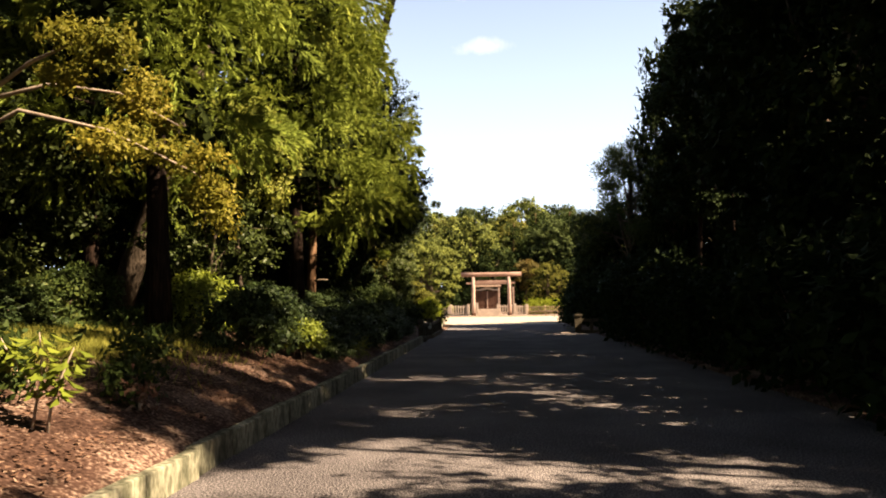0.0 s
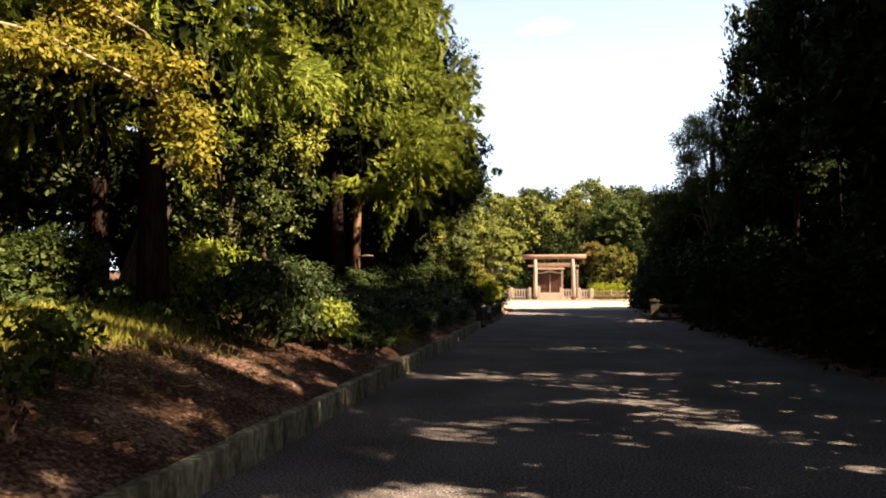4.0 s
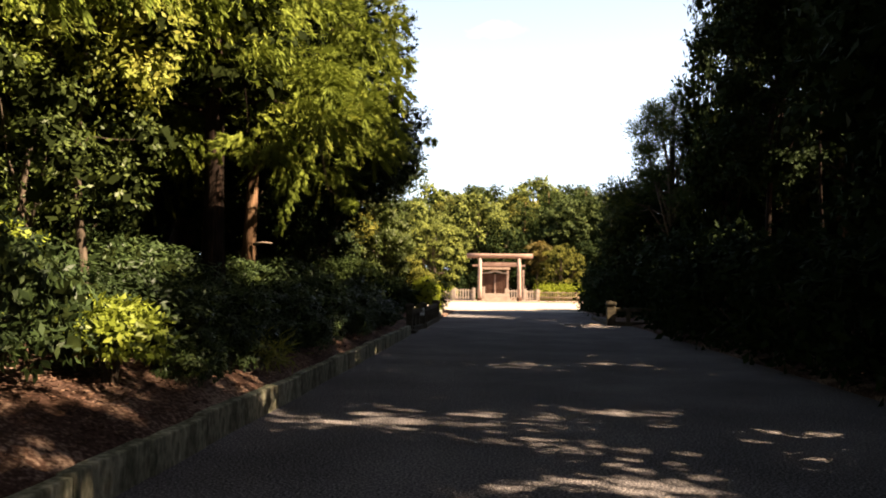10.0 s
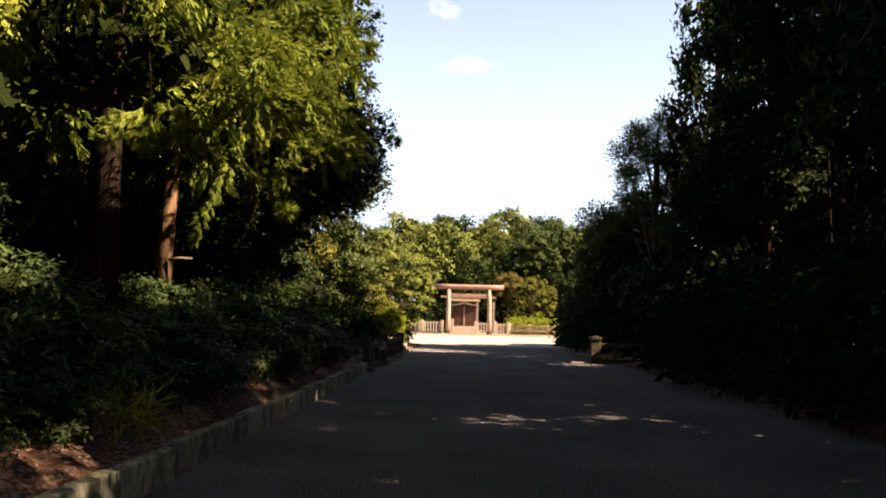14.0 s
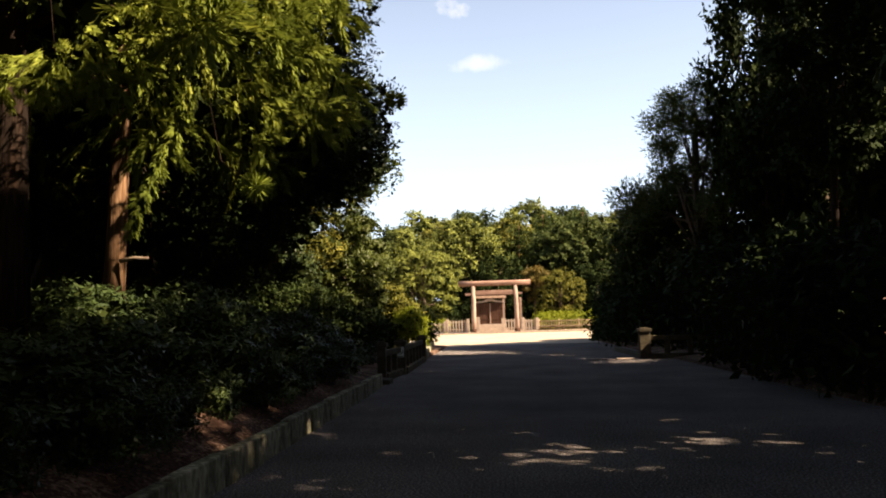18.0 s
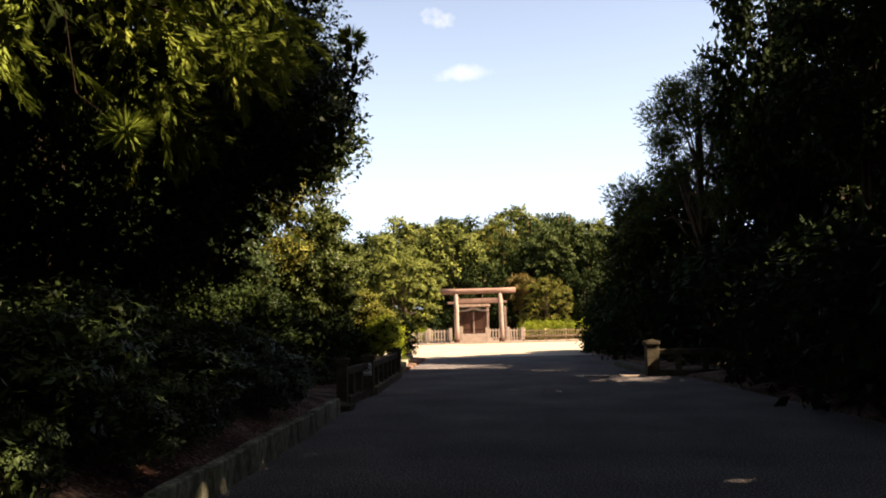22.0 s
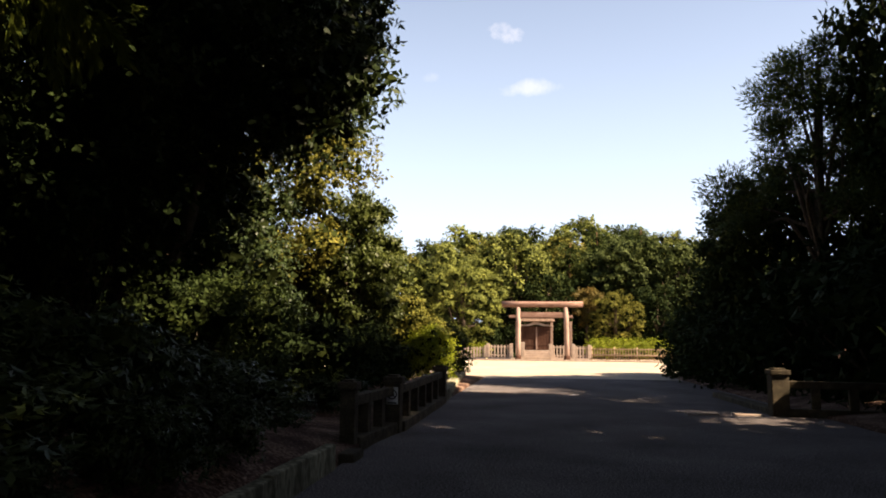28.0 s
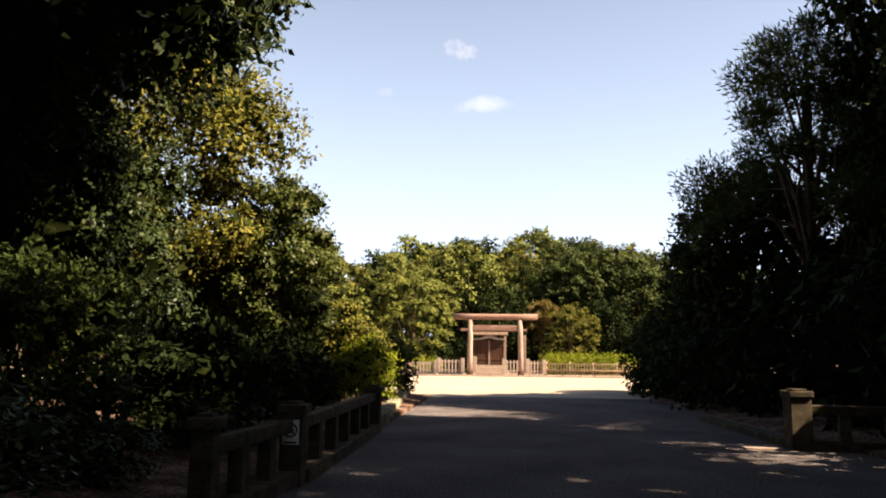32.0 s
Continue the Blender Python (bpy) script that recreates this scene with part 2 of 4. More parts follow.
L_HEDGE = leaf_material("sunlit_hedge_leaf", (0.085, 0.115, 0.012), (0.18, 0.215, 0.02), (0.29, 0.3, 0.035), 0.3, 0.5)
L_HILL = leaf_material("hill_evergreen_leaf", (0.026, 0.037, 0.012), (0.042, 0.056, 0.016), (0.062, 0.076, 0.02), 0.15, 0.7, 0.06)
L_RED = leaf_material("reddening_leaf", (0.05, 0.05, 0.014), (0.1, 0.075, 0.021), (0.19, 0.1, 0.03), 0.3, 0.5)
L_SHRUB = leaf_material("glossy_shrub_leaf", (0.012, 0.021, 0.008), (0.026, 0.042, 0.013), (0.055, 0.075, 0.02), 0.15, 0.5, 0.16)
# lighter than evergreen_leaf: some of the sunlight is put into the colour
L_LIT = leaf_material("sunlit_wood_leaf", (0.03, 0.045, 0.012), (0.06, 0.08, 0.018), (0.12, 0.135, 0.03), 0.25, 0.5, 0.2)
L_GOLD = leaf_material("golden_green_leaf", (0.06, 0.08, 0.014), (0.13, 0.145, 0.025), (0.22, 0.205, 0.045), 0.3, 0.55, 0.15)
L_GRASS = leaf_material("dry_grass_blade", (0.09, 0.095, 0.02), (0.18, 0.175, 0.035), (0.28, 0.25, 0.06), 0.3, 0.6)
L_LITTER = leaf_material("fallen_leaf", (0.045, 0.021, 0.013), (0.13, 0.07, 0.046), (0.4, 0.29, 0.21), 0.1, 0.8)


# ---- mesh helpers ----
def mesh_of(name, verts, faces, mat, smooth=False):
    me = bpy.data.meshes.new(name)
    me.from_pydata([tuple(v) for v in verts], [], faces)
    me.materials.append(mat)
    if smooth:
        me.shade_smooth()
    return me


def piece(name, me, parent=None, label="", m=None):
    ob = new(name, me)
    if parent is not None:
        ob.parent = parent
    if m is not None:
        ob.matrix_basis = m
    if label:
        ob["label"] = label
    return ob


def part(name, bm, mat, parent, label="", smooth=False):
    me = bpy.data.meshes.new(name)
    bm.to_mesh(me)
    bm.free()
    me.materials.append(mat)
    if smooth:
        me.shade_smooth()
    return piece(name, me, parent, label)


def thing(name, x, y, z, rz=0.0, label="", category="", group="", kind=""):
    ob = new(name)
    ob.matrix_basis = pose(x, y, z, 0, 0, rz)
    ob.empty_display_size = 0.2
    return tagged(ob, label, category, group, kind)


def box(bm, lo, hi, bevel=0.0, m=None):
    """A box between two corners, its edges rounded off."""
    c = [(a + b) / 2 for a, b in zip(lo, hi)]
    s = [max(b - a, 1e-4) for a, b in zip(lo, hi)]
    r = bmesh.ops.create_cube(bm, size=1.0, matrix=Matrix.Translation(c) @ Matrix.Diagonal((*s, 1)))
    vs = r["verts"]
    if bevel:
        es = list({e for v in vs for e in v.link_edges})
        r = bmesh.ops.bevel(bm, geom=es, offset=bevel, segments=2, profile=0.6, affect="EDGES")
        vs = list({v for f in r["faces"] for v in f.verts} | {v for v in vs if v.is_valid})
    if m is not None:
        bmesh.ops.transform(bm, matrix=m, verts=[v for v in vs if v.is_valid])


def tube(points, radii, sides=8, cap=True, wobble=0.0, rng=None):
    """Verts and faces of a tapered round bar along a line of points."""
    verts, faces = [], []
    pts = [Vector(p) for p in points]
    for i, p in enumerate(pts):
        d = (pts[min(i + 1, len(pts) - 1)] - pts[max(i - 1, 0)]).normalized()
        side = d.cross(Vector((0.31, 0.95, 0.1))).normalized()
        up = d.cross(side)
        for k in range(sides):
            a = 2 * math.pi * k / sides
            r = radii[i] * (1 + (wobble * (rng.random() - 0.5) if rng is not None else 0))
            verts.append(p + (side * math.cos(a) + up * math.sin(a)) * r)
    for i in range(len(pts) - 1):
        for k in range(sides):
            a, b = i * sides + k, i * sides + (k + 1) % sides
            faces.append((a, b, b + sides, a + sides))
    if cap:
        faces.append(tuple(range(sides))[::-1])
        faces.append(tuple(range((len(pts) - 1) * sides, len(pts) * sides)))
    return verts, faces


def leaf_mesh(name, pos, along, flat, length, width, mat, bend=0.12):
    """One mesh of many small pointed leaves: place, direction and face of each."""
    n = len(pos)
    along = along / (np.linalg.norm(along, axis=1, keepdims=True) + 1e-9)
    side = np.cross(along, flat)
    side /= np.linalg.norm(side, axis=1, keepdims=True) + 1e-9
    nor = np.cross(side, along)
    L = np.asarray(length).reshape(-1, 1) * np.ones((n, 1))
    W = np.asarray(width).reshape(-1, 1) * np.ones((n, 1))
    v = np.empty((n, 4, 3))
    v[:, 0] = pos
    v[:, 1] = pos + along * L * 0.5 + side * W * 0.5 - nor * L * bend
    v[:, 2] = pos + along * L
    v[:, 3] = pos + along * L * 0.5 - side * W * 0.5 - nor * L * bend
    me = bpy.data.meshes.new(name)
    me.vertices.add(n * 4)
    me.loops.add(n * 4)
    me.polygons.add(n)
    me.vertices.foreach_set("co", v.reshape(-1).astype(np.float32))
    me.loops.foreach_set("vertex_index", np.arange(n * 4, dtype=np.int32))
    me.polygons.foreach_set("loop_start", np.arange(0, n * 4, 4, dtype=np.int32))
    me.update(calc_edges=True)
    me.materials.append(mat)
    return me


def unit(rng, n):
    u = rng.normal(size=(n, 3))
    return u / np.linalg.norm(u, axis=1, keepdims=True)


def clump_leaves(rng, centres, radii, n, size, droop=0.25, fill=0.35, per=9, twig=1.15, far=False):
    """Leaf places over a set of uneven clumps: tufts of leaves near the clumps' skins, coarser leaves within."""
    c, r = np.asarray(centres, float), np.asarray(radii, float)
    if r.ndim == 1:
        r = np.repeat(r[:, None], 3, axis=1)
    w = r[:, 0] * r[:, 1]
    w = w / w.sum()
    inner = int(n * 0.04)
    m = max(1, (n - inner) // per)
    k = rng.choice(len(c), size=m, p=w)
    u = unit(rng, m)
    u[:, 2] = np.where(rng.random(m) < 0.3, np.abs(u[:, 2]), u[:, 2])
    if far:
        u[:, 2] = np.where(u[:, 2] < -0.3, -u[:, 2], u[:, 2])
    rad = 1.0 - fill * rng.random(m) ** 1.5 + (0.04 if far else 0.12) * rng.normal(size=m) * (rng.random(m) < 0.4)
    tuft = c[k] + u * r[k] * rad[:, None]
    big = size * twig * (0.7 + 0.6 * rng.random(m))
    u, tuft, big = np.repeat(u, per, 0), np.repeat(tuft, per, 0), np.repeat(big, per, 0)
    nn = len(u)
    v = unit(rng, nn) * (rng.random(nn) ** 0.4)[:, None]
    pos = tuft + v * big[:, None] * np.array((1, 1, 0.75))
    flat = v * 0.8 + u * 1.0 + np.array((0, 0, 0.35)) + unit(rng, nn) * 0.3
    if far:
        flat = u * 1.8 + v * 0.3 + np.array((0, 0, 0.1)) + unit(rng, nn) * 0.2
    q = unit(rng, nn)
    along = q + v * 0.6 + np.array((0, 0, -droop))
    length = size * (0.65 + 0.7 * rng.random(nn))
    k = rng.choice(len(c), size=inner, p=w)
    ui = unit(rng, inner)
    pos = np.concatenate((pos, c[k] + ui * r[k] * (0.2 + 0.5 * rng.random(inner))[:, None]))
    flat = np.concatenate((flat, ui + unit(rng, inner) * 0.4))
    along = np.concatenate((along, unit(rng, inner)))
    length = np.concatenate((length, size * (1.0 + 0.5 * rng.random(inner))))
    return pos, along, flat, length


def plume_leaves(rng, base, axis, length, width, n, size, strands=26):
    """Needle sprays: each plume carries a fan of drooping strands, feathered with short blades."""
    b, ax = np.asarray(base, float), np.asarray(axis, float)
    L, W = np.asarray(length, float), np.asarray(width, float)
    count = len(b)
    start = rng.random((count, strands)) ** 0.75
    u = unit(rng, count * strands).reshape(count, strands, 3)
    u = u - ax[:, None] * (u * ax[:, None]).sum(2, keepdims=True)
    u /= np.linalg.norm(u, axis=2, keepdims=True) + 1e-9
    reach = 0.75 + 0.5 * rng.random((count, strands))
    w = L * W
    k = rng.choice(count, size=n, p=w / w.sum())
    j = rng.integers(0, strands, n)
    s, us, a = start[k, j], u[k, j], ax[k]
    t = rng.random(n) ** 0.55
    prof = np.sin(np.clip(s * 0.9 + 0.1, 0, 1) * math.pi) ** 0.5
    out = (W[k] * prof * reach[k, j] * t)[:, None]
    down = np.zeros((n, 3))
    down[:, 2] = -0.16 * L[k] * s * s - 0.22 * W[k] * t * t
    pos = b[k] + a * (L[k] * (s + 0.16 * t))[:, None] + us * out * np.array((1, 1, 0.75)) + down + unit(rng, n) * 0.022
    along = us * 0.8 + a * 0.65 + np.stack((0 * t, 0 * t, -0.15 - 0.4 * t), 1) + unit(rng, n) * 0.55
    flat = us * 1.1 + np.array((0, 0, 0.5)) + unit(rng, n) * 0.4
    return pos - a * size * 0.3, along, flat, size * (0.6 + 0.7 * rng.random(n))


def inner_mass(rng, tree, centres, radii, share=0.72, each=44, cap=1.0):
    """Near-black larger leaves added inside each clump: crown shade put in as colour, thick enough to hide the sky."""
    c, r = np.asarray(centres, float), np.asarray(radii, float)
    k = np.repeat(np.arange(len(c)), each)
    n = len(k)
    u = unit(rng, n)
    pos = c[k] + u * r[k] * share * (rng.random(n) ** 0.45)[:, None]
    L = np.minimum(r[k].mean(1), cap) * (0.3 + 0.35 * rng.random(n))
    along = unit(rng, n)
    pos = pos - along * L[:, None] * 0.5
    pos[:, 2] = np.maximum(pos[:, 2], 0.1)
    me = leaf_mesh("inner_foliage", pos, along, u + 0.5 * unit(rng, n), L, L * 0.7, M_INNER_SHADE, 0.1)
    return piece("inner_foliage", me, tree, "added dense inner leaves, coloured dark for crown shade")


# ---- trees ----
def trunk_and_limbs(tree, rng, height, r0, crown_base, targets, bark, lean=(0, 0), name="limb", limb_bark=None):
    pts, rad = [], []
    steps = 9
    for i in range(steps + 1):
        f = i / steps
        pts.append((lean[0] * f + 0.12 * math.sin(f * 5 + r0 * 40), lean[1] * f + 0.1 * math.sin(f * 4 + 1), height * f - 0.15))
        rad.append(r0 * (1.0 - 0.85 * f) * (1.2 if i == 0 else 1.0) + 0.015)
    v, f = tube(pts, rad, 12, True, 0.14, rng)
    piece("trunk", mesh_of("trunk", v, f, bark, True), tree)
    for t in targets:
        f0 = min(0.92, max(crown_base / height, 0.12) + 0.5 * rng.random() * (1 - crown_base / height))
        z0 = min(height * f0, max(t[2] - 0.3, crown_base * 0.8))
        f0 = z0 / height
        a = np.array((lean[0] * f0, lean[1] * f0, z0))
        b = np.array(t)
        mid = (a + b) / 2 + np.array((0, 0, 0.25)) + rng.normal(size=3) * 0.15
        rr = r0 * (0.42 - 0.2 * f0)
        v, fc = tube([a, (a * 0.65 + mid * 0.35), mid, (mid + b) / 2 + rng.normal(size=3) * 0.08, b], [rr, rr * 0.85, rr * 0.6, rr * 0.4, rr * 0.12], 6, True)
        piece(name, mesh_of(name, v, fc, limb_bark or bark, True), tree)


def broadleaf(x, y, z, height, radius, base, n, size, leaf, bark=None, seed=1, clumps=26, label="", group="", squash=1.0, lean=(0, 0), trunk_r=0.0, flat_top=1.0, category="tree", name="broadleaf_tree", lump=0.26, core=0.6, fill=0.45, far=False, thin=None, dense=0.72, per=9, twig=1.15):
    """A tree with an uneven crown of clumps on spreading limbs."""
    rng = np.random.default_rng(seed)
    tree = thing(name, x, y, z, 0, label, category, group)
    ch = (height - base) / 2
    cz = base + ch
    cs, rs = [], []
    for i in range(clumps):
        f = (i + 0.5) / clumps
        th = i * 2.399963 + rng.normal() * 0.25
        zz = 1 - 2 * f
        h = math.sqrt(max(0, 1 - zz * zz))
        if thin and thin[0] < cz + zz * ch < thin[1] and rng.random() < thin[2]:
            continue
        k = (0.66 + 0.26 * rng.random()) if far else (0.6 + 0.28 * rng.random()) if lump > 0.22 else (0.62 + 0.36 * rng.random())
        cs.append((lean[0] + math.cos(th) * h * radius * k, lean[1] + math.sin(th) * h * radius * k * squash, cz + zz * ch * k * flat_top))
        q = radius * (lump + lump * 0.6 * rng.random())
        rs.append((q, q, min(q * 0.8, ch * 0.5)))
    if core:
        cs.append((lean[0], lean[1], cz))
        rs.append((radius * core, radius * core * squash, ch * core))
    trunk_and_limbs(tree, rng, height * 0.82, trunk_r or 0.03 * height, base, cs[2::max(3, clumps // 14)], bark or M_BARK2, lean)
    p, a, fl, L = clump_leaves(rng, cs, rs, n, size, 0.25, fill, per, twig, far)
    p[:, 2] = np.maximum(p[:, 2], 0.12)
    piece("crown", leaf_mesh("crown", p, a, fl, L, L * 0.55, leaf), tree)
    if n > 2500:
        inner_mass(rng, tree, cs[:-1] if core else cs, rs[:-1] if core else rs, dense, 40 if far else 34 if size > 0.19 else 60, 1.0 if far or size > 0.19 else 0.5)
    return tree


def cedar(x, y, z, height, radius, base, n, leaf=None, seed=1, label="", group="", trunk_r=0.25, size=0.2, taper=1.0, name="cedar_tree", gap=0.95, spray=1.0, skip=0.1, bark=None, slim=0.2, thick=2.7):
    """A conifer whose boughs stand in tiers and carry rounded, drooping sprays with dark gaps between them."""
    rng = np.random.default_rng(seed)
    tree = thing(name, x, y, z, 0, label, "tree", group)
    ends, cs, rs = [], [], []
    base_p, axis_p, len_p, wid_p = [], [], [], []
    tiers = int((height - base) / gap)
    for i in range(tiers):
        f = i / tiers
        zc = base + (height - base) * f
        rr = radius * max(0.1, min(1.0, 0.86 + 1.3 * f) * (1 - f) ** (0.6 * taper))
        arms = max(6, int(rr * thick))
        for k in range(arms):
            th = i * 0.75 + k * 2 * math.pi / arms + rng.normal() * 0.22
            L = rr * (0.78 + 0.22 * rng.random())
            rise = 0.28 * rng.normal()
            if rng.random() < skip:
                continue
            out = np.array((math.cos(th), math.sin(th), 0))
            cross = np.array((-math.sin(th), math.cos(th), 0))
            end = out * L * 0.75 + np.array((0, 0, zc - 0.08 * L + rise))
            if i % 3 == 0 and k % 3 == 0:
                ends.append(end)
            for q in (0.98, 0.8, 0.6):
                turn = 0.55 * rng.normal()
                if rng.random() < 0.12:
                    continue
                d = out * 0.8 + cross * turn + np.array((0, 0, -0.22 + 0.3 * rng.normal()))
                d = d / np.linalg.norm(d)
                ell = spray * (0.65 + 0.75 * rng.random()) * min(1.0, 0.45 + 0.2 * L)
                p0 = out * (L * q - ell * 0.6) + cross * turn * 0.5 * q + np.array((0, 0, zc - 0.1 * L * q + rise + 0.22 * rng.normal()))
                base_p.append(p0)
                axis_p.append(d)
                len_p.append(ell)
                wid_p.append(ell * (0.44 + 0.14 * rng.random()))
            cs.append(out * L * 0.42 + np.array((0, 0, zc - 0.12 * L)))
            rs.append((L * 0.3, L * 0.3, gap * 0.6))
    trunk_and_limbs(tree, rng, height * 0.97, trunk_r, base * 0.8, ends[:26], bark or M_BARK, name="bough", limb_bark=M_BARK_SHADED)
    p, a, fl, L = plume_leaves(rng, base_p, axis_p, len_p, wid_p, n, size)
    piece("crown", leaf_mesh("crown", p, a, fl, L, L * slim, leaf or L_CEDAR, 0.05), tree)
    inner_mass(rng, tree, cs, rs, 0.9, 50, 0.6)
    return tree


def pine(x, y, z, height, radius, base, n, leaf, seed=1, label="", group="", size=0.26):
    """A pine with loose flat pads of needles and sky between them."""
    rng = np.random.default_rng(seed)
    tree = thing("pine_tree", x, y, z, 0, label, "tree", group)
    cs, rs = [], []
    for i in range(24):
        f = i / 24
        th = i * 2.4
        zc = base + (height - base) * f
        L = radius * (1 - 0.7 * f) * (0.5 + 0.55 * rng.random())
        cs.append((math.cos(th) * L, math.sin(th) * L, zc))
        q = radius * (0.22 + 0.2 * rng.random()) * (1 - 0.35 * f)
        rs.append((q, q, q * 0.85))
    trunk_and_limbs(tree, rng, height * 0.96, 0.022 * height, base * 0.7, cs, M_BARK2)
    p, a, fl, L = clump_leaves(rng, cs, rs, n, size, -0.2, 0.6)
    piece("crown", leaf_mesh("crown", p, a, fl, L, L * 0.22, leaf), tree)
    return tree


def shrub(x, y, z, radius, height, n, size, leaf, seed=1, label="", group="", stems=5, category="shrub", name="shrub", stem_mat=None, wide=0.5, foot=0.25, droop=0.2):
    """A bush of several stems with leaves in loose clumps."""
    rng = np.random.default_rng(seed)
    tree = thing(name, x, y, z, 0, label, category, group)
    cs, rs = [], []
    k = 12
    for i in range(k):
        th = i * 2.4
        q = math.sqrt((i + 0.5) / k)
        cs.append((math.cos(th) * radius * 0.72 * q, math.sin(th) * radius * 0.72 * q, height * (foot + (0.82 - foot) * (1 - 0.55 * q * q) * (0.75 + 0.3 * rng.random()))))
        s = radius * (0.3 + 0.15 * rng.random())
        rs.append((s, s, min(s, height * 0.3)))
    for i in range(7):
        th = i * 0.9
        cs.append((math.cos(th) * radius * 0.68, math.sin(th) * radius * 0.68, height * (foot * 0.6 + 0.12)))
        rs.append((radius * 0.3, radius * 0.3, height * 0.17))
    if foot > 0.28:
        cs, rs = cs[:k], rs[:k]
    for i in range(stems):
        e = cs[(i * 3) % k]
        v, f = tube([(e[0] * 0.08, e[1] * 0.08, -0.08), (e[0] * 0.3, e[1] * 0.3, e[2] * 0.45), e], [0.022 * height ** 0.5 + 0.006, 0.016 * height ** 0.5 + 0.004, 0.005], 6)
        piece("stem", mesh_of("stem", v, f, stem_mat or M_BARK2, True), tree)
    p, a, fl, L = clump_leaves(rng, cs, rs, n, size, droop, 0.3)
    p[:, 2] = np.maximum(p[:, 2], 0.05)
    piece("foliage", leaf_mesh("foliage", p, a, fl, L, L * wide, leaf), tree)
    if n > 1500:
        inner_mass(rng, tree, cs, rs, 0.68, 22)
    return tree


# ---- ground, road, plaza ----
ROAD_L, ROAD_R = -2.3, 5.1


def smooth(a, b, v):
    t = min(1, max(0, (v - a) / (b - a)))
    return t * t * (3 - 2 * t)


def kerb_shift(y):
    """How far the kerb lies from x = ROAD_L: the avenue's edge runs slightly askew."""
    return 0.13 - 0.006 * (min(max(y, -110), -57.5) + 74)


def shift_share(x):
    return smooth(-9, -3.5, x) * (1 - smooth(-1.9, -0.6, x))


FORE_Z = -0.16


def fall(y):
    """The forecourt drops a little from the avenue's end to the torii."""
    return FORE_Z * smooth(-34, -5, y)


def ground_z(x, y):
    """Height of the ground beside the road and beyond the plaza."""
    x -= kerb_shift(y) * shift_share(x)
    z = 0.0
    if x < ROAD_L - 0.1:
        d = ROAD_L - 0.1 - x
        bank = 0.2 + 0.72 * (1 - math.exp(-d / 1.4)) + 0.06 * min(d, 22)
        z = bank * (1 - 0.75 * smooth(-60, -54, y)) * (1 - smooth(-37, -34, y))
    elif x > ROAD_R + 0.1:
        d = x - ROAD_R
        z = (0.03 + 0.12 * min(d, 8)) * (1 - smooth(-32, -29, y))
    else:
        z = -0.08
    if y > -36 and z < 0.02:
        z = -0.08
    if y > 9:
        z = max(z, -0.08) + 4.5 * smooth(9, 45, y)
    return z + fall(y)


def axis(lo, hi, step, far):
    mid = list(np.arange(lo, hi + 1e-6, step))
    out, d = [], step
    v = lo
    left = []
    while v > -far:
        d *= 1.5
        v -= d
        left.append(v)
    right = []
    v, d = hi, step
    while v < far:
        d *= 1.5
        v += d
        right.append(v)
    return left[::-1] + mid + right


gx = axis(-32, 32, 0.8, 2500)
gx = sorted(set([round(v, 3) for v in gx] + [ROAD_L - 0.115, ROAD_L - 0.085, ROAD_L - 0.45, ROAD_L - 0.9, ROAD_R + 0.09, ROAD_R + 0.11]))
gy = axis(-115, 60, 0.8, 2500)
def sheared(x, y):
    return x + kerb_shift(y) * shift_share(x)


verts = [(sheared(x, y), y, ground_z(sheared(x, y), y) + (0.05 * noise.noise((x * 0.7, y * 0.7, 0)) if (x < -2.7 or x > 5.6) and abs(x) < 40 and y < -38 else 0)) for y in gy for x in gx]
nx = len(gx)
faces = [(j * nx + i, j * nx + i + 1, (j + 1) * nx + i + 1, (j + 1) * nx + i) for j in range(len(gy) - 1) for i in range(nx - 1)]
tagged(piece("ground", mesh_of("ground", verts, faces, M_SOIL, True)), "brown woodland soil strewn with fallen leaves", "ground", kind="structure")


def sheet(name, x0, x1, y0, y1, z, mat, label, category, step=1.0):
    xs = np.linspace(x0, x1, max(2, int((x1 - x0) / step)))
    ys = np.linspace(y0, y1, max(2, int((y1 - y0) / step)))
    v = [(x, y, z + fall(y) + 0.006 * noise.noise((x * 0.5, y * 0.5, 3))) for y in ys for x in xs]
    n = len(xs)
    f = [(j * n + i, j * n + i + 1, (j + 1) * n + i + 1, (j + 1) * n + i) for j in range(len(ys) - 1) for i in range(n - 1)]
    return tagged(piece(name, mesh_of(name, v, f, mat, True)), label, category, kind="structure")


sheet("road", ROAD_L - 0.02, ROAD_R + 0.25, -130, -35.5, 0.0, M_ROAD, "grey-brown fine gravel avenue dappled with sunlight", "road")
sheet("plaza", -32, 32, -35.5, 10, 0.0, M_PLAZA, "pale sandy gravel forecourt in full sun", "plaza")


# ---- torii, gate and fences ----
torii = thing("torii_gate", 0, 0, FORE_Z, 0, "weathered brown log torii gate standing on pale gravel", "torii")
for sx in (-1, 1):
    pts = [(sx * 2.1, 0, 0.0), (sx * 2.09, 0, 1.5), (sx * 2.07, 0, 3.0), (sx * 2.05, 0, 4.62)]
    v, f = tube(pts, [0.225, 0.22, 0.21, 0.2], 24)
    piece("pillar", mesh_of("pillar", v, f, M_TORII, True), torii, "round grey-brown timber pillar")
    v, f = tube([(sx * 2.1, 0, 0.0), (sx * 2.1, 0, 0.42), (sx * 2.1, 0, 0.44)], [0.28, 0.27, 0.235], 24)
    piece("base_collar", mesh_of("base_collar", v, f, M_DOOR, True), torii, "dark collar round the pillar foot")
